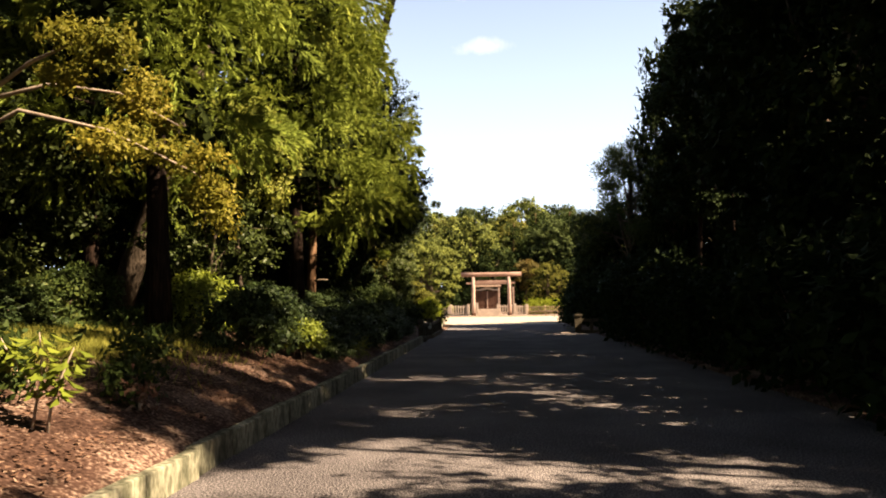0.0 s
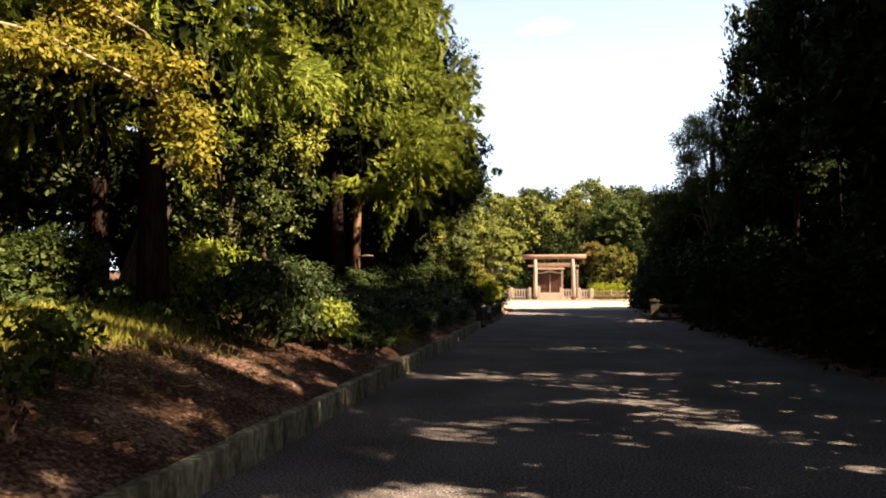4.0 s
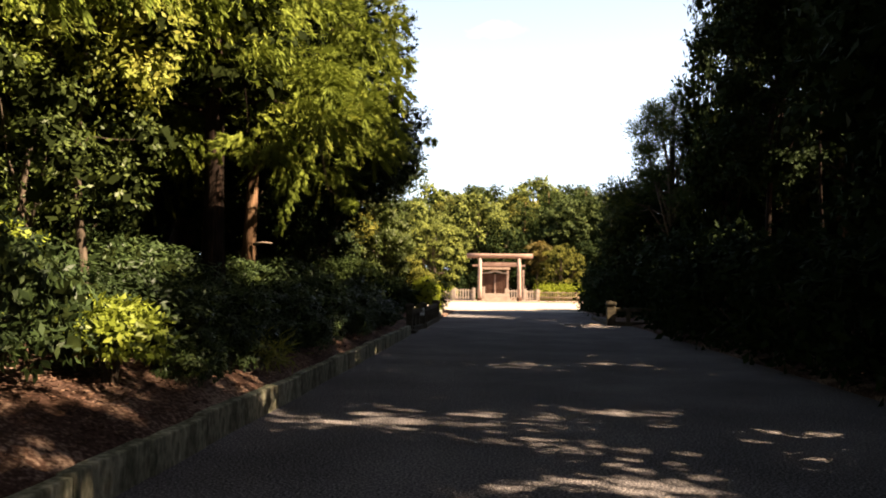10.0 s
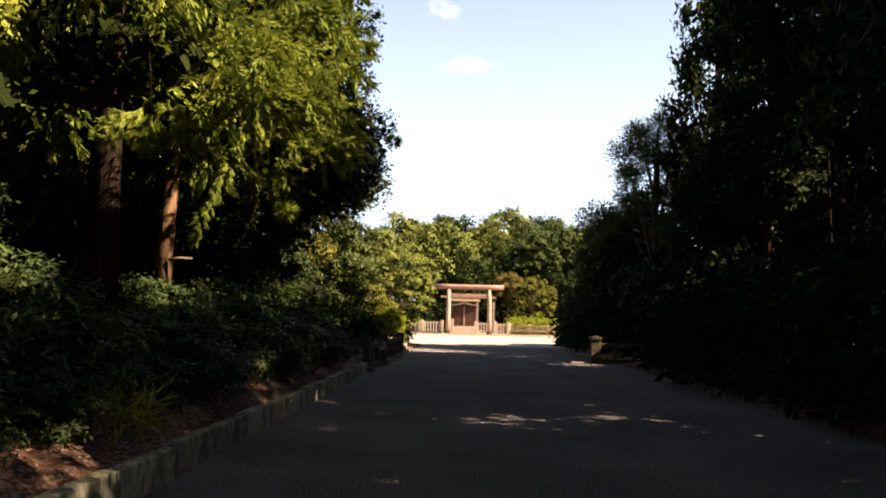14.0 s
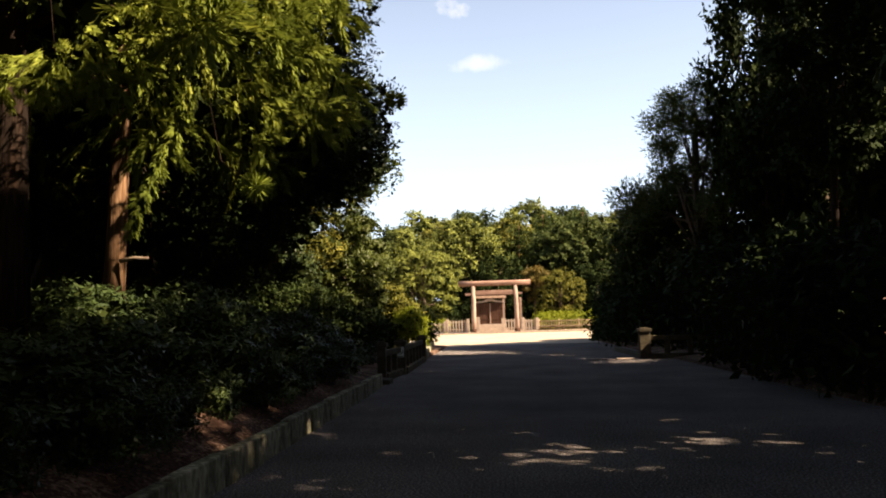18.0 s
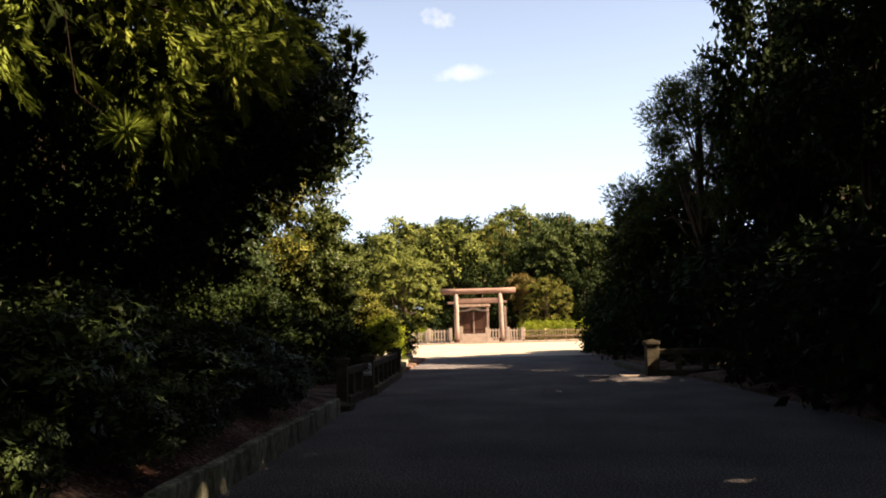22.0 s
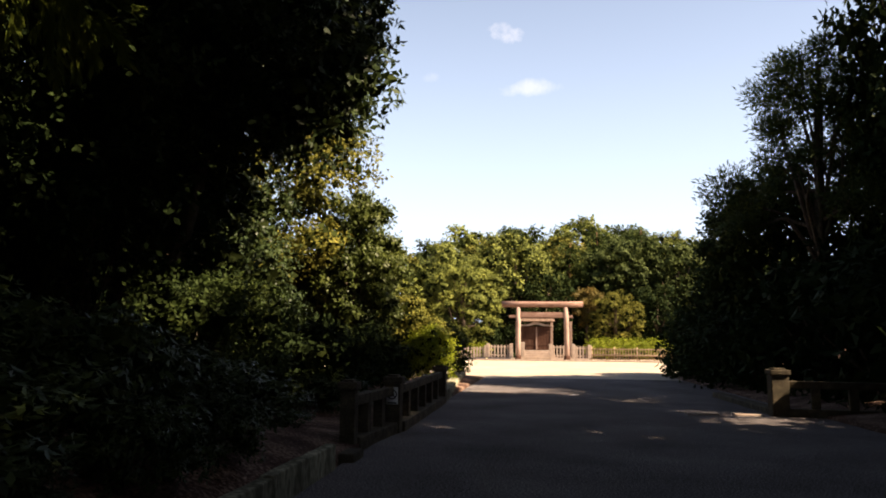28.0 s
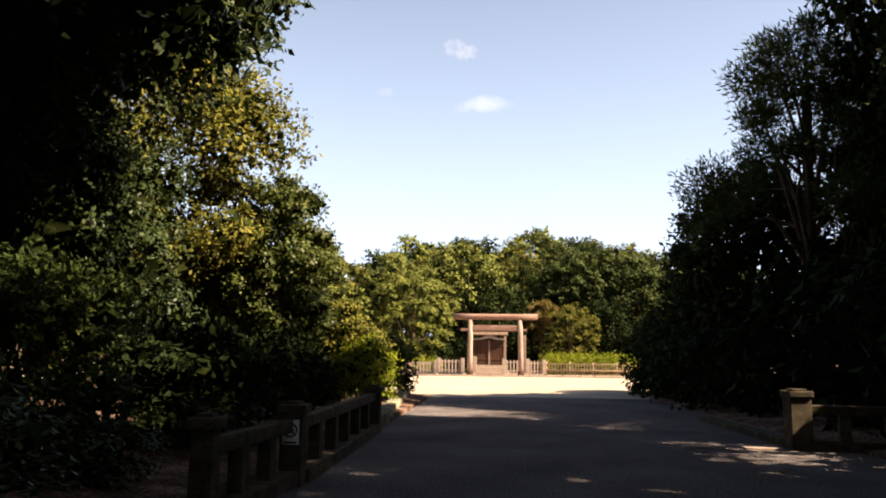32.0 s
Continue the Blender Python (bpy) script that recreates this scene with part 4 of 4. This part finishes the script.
# a slender tree whose pale limb arches out over the bank with yellowing leaves
arching = thing("maple_tree", -7.5, -76.3, gz(-7.5, -76.3) - 0.25, 0, "slender maple with a pale arching limb and yellowing leaves", "tree")
rng = np.random.default_rng(12)
v, f = tube([(0, 0, -0.1), (0.1, 0.05, 1.4), (0.5, 0.1, 2.7), (1.0, 0.1, 3.6), (1.2, 0.1, 4.6)], [0.12, 0.1, 0.085, 0.06, 0.02], 10, True, 0.1, rng)
piece("trunk", mesh_of("trunk", v, f, M_BARK2, True), arching)
cs, rs = [], []
for line in (((0.5, 0.1, 2.7), (1.8, -0.1, 3.25), (2.9, 0.1, 3.0), (3.9, 0.3, 2.5), (4.5, 0.4, 2.15)), ((0.9, 0.1, 3.4), (1.9, 0.4, 3.75), (2.8, 0.6, 3.65), (3.6, 0.8, 3.2)), ((1.0, 0.1, 3.4), (2.2, -0.5, 3.75), (3.1, -1.0, 3.8), (3.9, -1.3, 3.5))):
    v, f = tube(line, [0.036 - 0.03 * i / (len(line) - 1) for i in range(len(line))], 7, True)
    piece("limb", mesh_of("limb", v, f, M_TWIG, True), arching)
    for i in range(len(line) - 1):
        for k in range(4):
            q = (k + rng.random()) / 4
            c = np.array(line[i]) * (1 - q) + np.array(line[i + 1]) * q
            if c[0] > 2.75:
                cs.append(c + rng.normal(size=3) * 0.16)
                rs.append((0.34, 0.34, 0.18 + 0.1 * rng.random()))
p, a, fl, L = clump_leaves(rng, cs, rs, 9000, 0.075, 0.5, 0.8)
piece("crown", leaf_mesh("crown", p, a, fl, L, L * 0.5, L_YELLOW), arching)

# ---- shrubs of the left bank ----
bush = shrub(-3.75, -73.0, gz(-3.75, -73.0), 1.15, 1.15, 4800, 0.095, L_SHRUB, 41, "glossy dark green rounded shrub on the bank", "bank shrubs", 6, foot=0.12, wide=0.36, droop=0.6)
for x, y, s, r in ((-3.65, -71.0, 1.0, 70), (-3.55, -69.2, 0.95, 150), (-3.55, -67.3, 1.0, 220), (-3.6, -65.4, 0.95, 290), (-3.6, -63.5, 1.0, 20), (-3.6, -61.6, 0.95, 100), (-3.6, -59.7, 0.95, 10), (-3.65, -57.8, 0.9, 310), (-5.6, -69.4, 0.9, 180), (-5.4, -66.8, 1.2, 250), (-5.2, -62.9, 1.1, 205), (-5.3, -59.8, 1.2, 305), (-7.6, -74.4, 1.2, 320), (-8.2, -77.6, 1.15, 60), (-6.6, -79.8, 0.85, 130), (-4.2, -57.3, 1.0, 45), (-3.9, -55.4, 0.8, 245), (-4.0, -52.0, 0.85, 145)):
    copy_thing(bush, pose(x, y, gz(x, y), 0, 0, r) @ Matrix.Diagonal((s, s * (0.9 + 0.25 * ((r * 3) % 7) / 7), s * (0.62 + 0.22 * (r % 11) / 11), 1)))
for i, y in enumerate((-71.0, -69.9, -68.2, -67.0, -65.9, -64.7, -63.6, -62.4, -61.3, -60.1, -58.9)):
    sc = 0.42 + 0.1 * ((i * 5) % 4) / 3
    copy_thing(bush, pose(-2.82 - 0.1 * (i % 3), y, gz(-2.85, y), 0, 0, i * 77) @ Matrix.Scale(sc, 4))
# bright leaf colour carries part of the sunlit patch on the bank shrubs
shrub(-3.0, -72.1, gz(-3.0, -72.1), 0.5, 0.74, 2600, 0.075, L_BRIGHT, 42, "leafy shrub coloured bright yellow-green for its sunlit look", "", 4, foot=0.3)
shrub(-7.2, -72.6, gz(-7.2, -72.6), 0.9, 1.2, 4200, 0.085, L_BROAD, 43, "dark green shrub behind the trunk", "", 4)
shrub(-5.5, -70.8, gz(-5.5, -70.8), 0.85, 1.3, 4000, 0.1, L_BRIGHT, 44, "light green bush beside the dark trunk", "", 4)
# a young sapling of two pale stems with long drooping leaves in whorls
sapling = thing("sapling", -3.1, -79.95, gz(-3.1, -79.95), 0, "young sapling with two pale stems and drooping bright leaves", "sapling")
rng = np.random.default_rng(45)
ps, al, fl, ln = [], [], [], []
for line in (((0, 0, -0.05), (0.02, 0.03, 0.25), (0.07, 0.02, 0.5), (0.05, 0.0, 0.82)), ((0.09, 0.06, -0.05), (0.13, 0.05, 0.22), (0.22, 0.02, 0.45), (0.34, 0.0, 0.7)), ((0.02, 0.03, 0.3), (-0.1, 0.05, 0.5), (-0.22, 0.02, 0.66), (-0.27, 0.0, 0.78))):
    v, f = tube(line, [0.015, 0.012, 0.009, 0.004], 7)
    piece("stem", mesh_of("stem", v, f, M_TWIG, True), sapling)
    for q in range(52):
        w = 0.5 + 0.5 * (q / 51)
        k = min(2, int(w * 3))
        c = np.array(line[k]) * (1 - (w * 3 - k)) + np.array(line[k + 1]) * (w * 3 - k)
        th = q * 2.4
        d = np.array((math.cos(th), math.sin(th), -0.15 - 0.5 * rng.random()))
        ps.append(c + d * 0.04 + rng.normal(size=3) * 0.02)
        al.append(d)
        fl.append(np.array((0.2 * rng.normal(), 0.2 * rng.normal(), 1.0)))
        ln.append(0.1 + 0.08 * rng.random())
piece("foliage", leaf_mesh("foliage", np.array(ps), np.array(al), np.array(fl), np.array(ln), np.array(ln) * 0.4, L_BRIGHT, 0.16), sapling)
shrub(-3.75, -79.75, gz(-3.75, -79.75), 0.5, 0.8, 900, 0.1, L_BROAD, 56, "dark leafy shrub beside the sapling", "small bank plants", 4)
shrub(-3.1, -78.4, gz(-3.1, -78.4), 0.3, 0.5, 420, 0.08, L_BROAD, 46, "small dark shrub on bare soil", "small bank plants", 3)
shrub(-3.5, -77.4, gz(-3.5, -77.4), 0.38, 0.7, 700, 0.09, L_BROAD, 47, "small dark leafy shrub on the slope", "small bank plants", 4)
shrub(-2.95, -78.5, gz(-2.95, -78.5), 0.26, 0.42, 260, 0.065, L_LITTER, 48, "withered shrub with curled brown leaves", "small bank plants", 4, stem_mat=M_TWIG)
shrub(-4.9, -79.4, gz(-4.9, -79.4), 0.8, 1.3, 2000, 0.12, L_BRIGHT, 49, "light green large-leaved shrub at the wood's edge", "", 4)
shrub(-3.4, -43.6, 0.2, 0.95, 1.6, 6500, 0.09, L_HEDGE, 50, "bright yellow-green bush hanging by the low wall", "forecourt shrubs", 5)
shrub(-3.5, -39.6, 0.15, 1.15, 1.85, 6500, 0.1, L_BROAD, 51, "large round dark green shrub at the forecourt edge", "forecourt shrubs", 5)
shrub(-4.3, -47.5, 0.2, 1.2, 1.5, 4200, 0.13, L_SHADED, 52, "dark clipped shrub behind the parapet", "forecourt shrubs", 5)
shrub(-4.4, -51.2, 0.2, 1.3, 1.6, 4200, 0.14, L_SHADED, 53, "dark shrub beside the stone parapet", "forecourt shrubs", 5)
shrub(-4.7, -55.2, 0.35, 1.3, 2.1, 9500, 0.08, L_BROAD, 54, "dark green leafy bush near the parapet end", "forecourt shrubs", 5)
shrub(-2.72, -68.9, gz(-2.72, -68.9), 0.28, 0.35, 420, 0.2, L_GRASS, 55, "tuft of dry yellow grass by the kerb", "", 2, "grass", "grass_tuft", None, 0.09, 0.2)


def scatter(name, n, area, size, leaf, label, category, seed, stand=0.0, width=0.6):
    """Loose leaves or blades strewn over the bank."""
    rng = np.random.default_rng(seed)
    x0, x1, y0, y1 = area
    x, y = x0 + (x1 - x0) * rng.random(n), y0 + (y1 - y0) * rng.random(n)
    if stand > 1:
        x = (x0 + x1) / 2 + (x1 - x0) * 0.22 * rng.normal(size=n)
        y = (y0 + y1) / 2 + (y1 - y0) * 0.22 * rng.normal(size=n)
    z = np.array([ground_z(a, b) for a, b in zip(x, y)]) + 0.012
    pos = np.stack((x, y, z), 1)
    along = rng.normal(size=(n, 3)) * np.array((1, 1, 0.15)) + np.array((0, 0, stand))
    flat = np.stack((rng.normal(size=n) * 0.3, rng.normal(size=n) * 0.3, np.ones(n)), 1) if stand == 0 else rng.normal(size=(n, 3))
    L = size * (0.6 + 0.8 * rng.random(n))
    return tagged(piece(name, leaf_mesh(name, pos, along, flat, L, L * width, leaf)), label, category, kind="stuff")


scatter("fallen_leaves", 22000, (-6.0, -2.45, -83, -59), 0.052, L_LITTER, "brown fallen leaves covering the bank", "leaves", 61)
scatter("grass", 21000, (-7.2, -3.8, -78.4, -73.2), 0.14, L_GRASS, "yellow-green grass growing on the slope", "grass", 62, 2.2, 0.07)
scatter("undergrowth", 8000, (-12, -4.8, -85, -58), 0.22, L_BROAD, "low green undergrowth on the wood floor", "undergrowth", 63, 0.8, 0.45)

scatter("undergrowth", 7000, (5.9, 15, -92, -36), 0.24, L_SHADED, "dark low undergrowth beneath the avenue trees", "undergrowth", 64, 0.8, 0.45)
scatter("fallen_leaves", 4000, (6.6, 13, -92, -38), 0.08, L_LITTER, "brown fallen leaves beneath the avenue trees", "leaves", 65)

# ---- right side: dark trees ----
right = broadleaf(11.2, -60.6, 0.2, 15.5, 3.7, 0.3, 7500, 0.32, L_SHADED, None, 71, 44, "tall dense dark evergreen tree along the avenue", "dark avenue trees", trunk_r=0.25, dense=0.78)
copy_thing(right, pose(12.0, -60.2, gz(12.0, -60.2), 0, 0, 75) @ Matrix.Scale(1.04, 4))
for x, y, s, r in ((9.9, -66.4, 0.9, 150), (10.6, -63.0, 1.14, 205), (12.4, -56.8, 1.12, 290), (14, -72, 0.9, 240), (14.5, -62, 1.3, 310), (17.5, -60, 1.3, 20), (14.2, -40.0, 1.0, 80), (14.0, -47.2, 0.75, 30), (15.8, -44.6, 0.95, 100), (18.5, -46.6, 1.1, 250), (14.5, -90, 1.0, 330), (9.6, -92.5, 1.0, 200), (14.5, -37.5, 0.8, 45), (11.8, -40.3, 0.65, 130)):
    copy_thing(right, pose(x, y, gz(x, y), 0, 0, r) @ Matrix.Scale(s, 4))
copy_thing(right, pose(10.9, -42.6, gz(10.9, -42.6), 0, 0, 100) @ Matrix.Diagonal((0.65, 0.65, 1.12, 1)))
broadleaf(10.5, -49.1, 0.2, 17.0, 2.3, 3.4, 14000, 0.22, L_SHADED, M_BARK_SHADED, 61, 40, "tall narrow evergreen with a raised crown", "dark avenue trees", trunk_r=0.12)
broadleaf(9.9, -69.0, 0.2, 16.2, 3.4, 0.2, 13000, 0.24, L_SHADED, None, 80, 56, "tall dark evergreen with a thin middle crown", "dark avenue trees", lump=0.2, core=0, dense=0.68, trunk_r=0.24, thin=(5.5, 9.8, 0.85))
loose = broadleaf(9.2, -72.4, 0.2, 14.1, 3.0, 0.2, 14000, 0.2, L_SHADED, None, 76, 76, "dark evergreen tree with gaps that let sun through", "dark avenue trees", lump=0.2, core=0, dense=0.68, trunk_r=0.22, thin=(5.5, 9.5, 0.35))
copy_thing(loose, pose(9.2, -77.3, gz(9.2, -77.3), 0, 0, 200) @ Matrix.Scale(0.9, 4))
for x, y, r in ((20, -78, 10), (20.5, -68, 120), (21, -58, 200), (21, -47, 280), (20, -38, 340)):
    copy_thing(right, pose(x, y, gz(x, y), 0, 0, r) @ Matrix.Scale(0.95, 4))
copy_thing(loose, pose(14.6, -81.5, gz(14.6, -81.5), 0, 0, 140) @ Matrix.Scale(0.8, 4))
# added trees, down to the slender copies: crowns placed to block chosen sun rays
broadleaf(9.8, -70.8, 0.2, 13.6, 2.0, 9.8, 8000, 0.2, L_SHADED, M_BARK_SHADED, 65, 28, "added evergreen, narrow raised crown shading the bank", "dark avenue trees", trunk_r=0.06)
broadleaf(12.8, -60.2, 0.2, 28.0, 3.4, 20.3, 10000, 0.28, L_SHADED, M_BARK_SHADED, 64, 44, "added unseen tall evergreen, high crown shading the left trees", "dark avenue trees", trunk_r=0.32)
broadleaf(15.5, -52.8, 0.2, 19.5, 3.7, 12.5, 9000, 0.26, L_SHADED, M_BARK_SHADED, 63, 40, "added evergreen behind the parapet, raised crown shading the road", "dark avenue trees", trunk_r=0.2)
broadleaf(9.2, -75.3, 0.2, 11.3, 1.7, 8.8, 7000, 0.2, L_SHADED, M_BARK_SHADED, 68, 26, "added young evergreen filling a gap to shade the bank", "dark avenue trees", trunk_r=0.06)
slender = broadleaf(9.8, -75.95, 0.2, 18.2, 1.0, 15.3, 6000, 0.2, L_SHADED, M_BARK_SHADED, 62, 18, "added slender evergreen, small high crown shading trunks and shrubs", "dark avenue trees", trunk_r=0.09)
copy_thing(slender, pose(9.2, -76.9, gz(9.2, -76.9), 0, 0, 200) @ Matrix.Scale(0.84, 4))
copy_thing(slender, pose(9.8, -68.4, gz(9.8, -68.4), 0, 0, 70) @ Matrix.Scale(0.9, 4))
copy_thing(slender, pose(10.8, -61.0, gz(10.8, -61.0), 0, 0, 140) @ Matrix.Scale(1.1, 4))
# added behind the view to close off skylight from the south-east
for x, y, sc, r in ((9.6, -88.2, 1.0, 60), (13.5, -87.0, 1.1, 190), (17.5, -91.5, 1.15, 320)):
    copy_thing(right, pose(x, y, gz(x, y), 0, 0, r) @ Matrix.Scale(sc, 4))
# four more added trees, placed to shape sun and shade on road and bank
broadleaf(9.3, -80.4, 0.2, 9.8, 1.6, 3.0, 800, 0.17, L_SHADED, M_BARK_SHADED, 67, 16, "added thin evergreen breaking up the sun band on the road", "dark avenue trees", trunk_r=0.07, core=0)
broadleaf(11.2, -52.3, 0.2, 14.5, 2.6, 8.2, 11000, 0.2, L_SHADED, M_BARK_SHADED, 69, 30, "added evergreen, high narrow crown shading the road by the parapet", "dark avenue trees", trunk_r=0.05)
broadleaf(8.8, -78.2, 0.2, 11.0, 1.5, 0.3, 8000, 0.18, L_SHADED, None, 66, 30, "added unseen low evergreen shading the road", "dark avenue trees", trunk_r=0.1)
broadleaf(9.4, -80.1, 0.2, 13.3, 1.9, 10.4, 3600, 0.2, L_SHADED, M_BARK_SHADED, 78, 34, "added unseen evergreen, high crown shading the bank", "dark avenue trees", trunk_r=0.16)
# added behind the view; these crowns only keep skylight off the avenue
unseen_canopy = broadleaf(-6.5, -93.0, gz(-6.5, -93), 19, 5.4, 6.5, 10500, 0.34, L_SHADED, None, 79, 44, "added unseen spreading evergreen behind the view, cutting skylight", "overhanging trees", lean=(3.0, 0), trunk_r=0.3)
# added high crowns, out of view, that meet over the avenue to block skylight
high = broadleaf(-9.3, -58.0, gz(-9.3, -58.0), 27, 5.8, 18.2, 11000, 0.5, L_SHADED, None, 179, 44, "added unseen evergreen, high crown blocking skylight over the avenue", "overhanging trees", lean=(6.6, 0), trunk_r=0.3, squash=1.15)
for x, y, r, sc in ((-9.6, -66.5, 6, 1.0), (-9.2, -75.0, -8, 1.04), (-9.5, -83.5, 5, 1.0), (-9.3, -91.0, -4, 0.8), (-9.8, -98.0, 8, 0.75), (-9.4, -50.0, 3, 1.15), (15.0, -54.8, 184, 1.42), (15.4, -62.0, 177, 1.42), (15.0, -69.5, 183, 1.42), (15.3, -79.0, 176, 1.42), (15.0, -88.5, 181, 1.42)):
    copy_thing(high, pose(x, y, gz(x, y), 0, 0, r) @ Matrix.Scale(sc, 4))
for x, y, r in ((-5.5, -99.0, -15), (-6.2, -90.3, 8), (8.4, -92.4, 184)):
    copy_thing(unseen_canopy, pose(x, y, gz(x, y), 0, 0, r))
copy_thing(unseen_canopy, pose(8.2, -98.5, gz(8.2, -98.5), 0, 0, 180))
copy_thing(unseen_canopy, pose(-6.5, -104.0, gz(-6.5, -104), 0, 0, 20))
copy_thing(unseen_canopy, pose(7.5, -110.0, gz(7.5, -110), 0, 0, 170))
# added out of view to shade the road's near end
broadleaf(9.2, -82.6, 0.2, 10.3, 1.75, 0.2, 14000, 0.17, L_SHADED, None, 77, 40, "added unseen small evergreen shading the road", "dark avenue trees", trunk_r=0.14)
broadleaf(8.5, -31.4, 0.1, 4.7, 2.9, 0.0, 13000, 0.2, L_SHADED, None, 72, 40, "dense dark evergreen at the forecourt corner")
broadleaf(8.4, -36.2, 0.2, 8.4, 2.9, 0.0, 13000, 0.2, L_SHADED, None, 73, 40, "dark evergreen beside the avenue end")
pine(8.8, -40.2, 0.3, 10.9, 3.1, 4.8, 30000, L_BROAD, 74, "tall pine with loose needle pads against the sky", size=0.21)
low_bush = shrub(6.3, -30.5, 0.05, 1.25, 2.4, 1300, 0.22, L_SHADED, 75, "dark dense shrub beneath the avenue trees", "dark shrubs", 5, foot=0.08)
for i in range(32):
    y = -32 - i * 1.75
    if -51.5 < y < -43:
        continue
    copy_thing(low_bush, pose(6.15 + 0.25 * ((i * 7) % 5 - 2) / 2, y, 0.05, 0, 0, i * 67) @ Matrix.Scale(0.9 + 0.3 * ((i * 13) % 7) / 7, 4))
for x, y, sc in ((-9.6, -45.2, 0.75), (-11.2, -44.4, 0.85), (-12.9, -45.2, 0.85), (-8.2, -44.4, 0.65), (-14.6, -44.6, 0.9)):
    copy_thing(low_bush, pose(x, y, gz(x, y), 0, 0, y * 53) @ Matrix.Scale(sc, 4))
for x, y in ((9.6, -41.0), (11.6, -39.2), (12.8, -42.4)):
    copy_thing(low_bush, pose(x, y, 0.3, 0, 0, y * 37) @ Matrix.Scale(1.9, 4))
# sized to keep the sun off the parapet rails
for x, y in ((7.6, -46.5), (7.4, -43.8), (8.3, -52.4), (7.8, -48.2), (8.4, -50.2), (9.2, -47.4)):
    copy_thing(low_bush, pose(x, y, 0.1, 0, 0, y * 31) @ Matrix.Scale(1.55, 4))

# ---- wooded hill behind the torii ----
# two added near-black trees stand in for the shade behind gate and hedge
broadleaf(0.6, 13.5, 0.0, 8.6, 4.4, 0.2, 9000, 0.26, L_SHADED, None, 89, 60, "added near-black evergreen standing for the shade behind the gate", "hill trees", lump=0.2)
broadleaf(11.6, 12.5, 0.0, 7.4, 3.2, 0.2, 7000, 0.26, L_SHADED, None, 90, 50, "added near-black evergreen behind the long hedge", "hill trees", lump=0.2)
camphor = broadleaf(-7.7, 6.5, -0.1, 10.2, 4.6, 0.5, 36000, 0.17, L_CAMPHOR, None, 81, 88, "big round camphor tree with bright green crown", "", flat_top=1.0, lump=0.135, core=0.72, fill=0.1, far=True, twig=0.5)
broadleaf(7.2, 9.5, -0.1, 6.8, 3.1, 0.5, 18000, 0.15, L_OLIVE, None, 82, 62, "rounded evergreen tree behind the hedge", lump=0.15, core=0.7, fill=0.1, far=True, twig=0.5)
broadleaf(4.6, 11.0, 0.0, 7.4, 1.8, 3.0, 6000, 0.22, L_RED, None, 83, 18, "small tree with reddish autumn top", lump=0.2)
broadleaf(-14.5, 3.0, -0.1, 8.5, 4.0, 0.5, 9000, 0.2, L_CAMPHOR, None, 84, 90, "leafy green tree at the forecourt edge", lump=0.15, core=0.7, fill=0.1, far=True, twig=0.5)
hill = broadleaf(-3.0, 17, 0.4, 13, 5.2, 1.0, 10000, 0.36, L_CAMPHOR, None, 85, 84, "round-topped camphor on the wooded hill", "hill trees", lump=0.19, core=0.7, fill=0.1, far=True, twig=0.5)
hill_dark = broadleaf(9.5, 18, 0.5, 13, 4.8, 1.0, 10000, 0.36, L_HILL, None, 86, 84, "dark green evergreen on the wooded hill", "hill trees", lump=0.19, core=0.7, fill=0.1, far=True, twig=0.5)
hill_olive = broadleaf(1.5, 28, 1.5, 13.2, 5.2, 1.0, 10000, 0.36, L_OLIVE, None, 87, 84, "olive-green tree on the wooded hill", "hill trees", lump=0.19, core=0.7, fill=0.1, far=True, twig=0.5)
hill_fir = cedar(3.2, 19, 0.6, 12.5, 3.4, 1.0, 9000, L_BROAD, 88, "dark layered conifer on the wooded hill", "hill trees", 0.2, 0.3, 0.8, name="conifer", gap=1.1, spray=1.3, slim=0.24)
for src, x, y, s, r in ((hill, -10.5, 19, 0.9, 90), (hill_olive, -17, 20, 0.9, 200), (hill_dark, 14.5, 17, 0.95, 60), (hill_dark, 20, 20, 1.0, 150), (hill_olive, -6.5, 29, 0.95, 80), (hill_dark, 10, 28, 1.05, 190), (hill_dark, -14, 31, 0.95, 240), (hill, 16, 29, 1.0, 300), (hill, 5, 37, 1.15, 270), (hill_dark, -3, 38, 1.1, 10), (hill, -10, 38, 1.05, 45), (hill_dark, 12, 39, 1.1, 75), (hill_olive, -24, 22, 0.9, 310), (hill_dark, 27, 26, 1.0, 230), (hill_fir, 6.5, 24, 1.1, 100), (hill_fir, 0.0, 23, 0.9, 200), (hill_fir, 8.2, 16.2, 0.9, 40), (hill_fir, 11.4, 21, 1.12, 290), (hill, -20, 10, 0.85, 33), (hill_dark, 21, 9, 0.85, 140), (hill_dark, 28, -3, 0.9, 12), (hill_dark, 22, -22, 0.9, 31)):
    copy_thing(src, pose(x, y, ground_z(x, y) - 0.05, 0, 0, r) @ Matrix.Scale(s, 4))
for x, y, sc, r in ((-11.0, 9.5, 1.5, 20), (-8.4, 11.0, 1.7, 90), (-5.6, 10.4, 1.6, 160), (-13.2, 7.8, 1.5, 240), (-3.6, 11.5, 1.5, 310)):
    copy_thing(low_bush, pose(x, y, ground_z(x, y) - 0.05, 0, 0, r) @ Matrix.Scale(sc, 4))
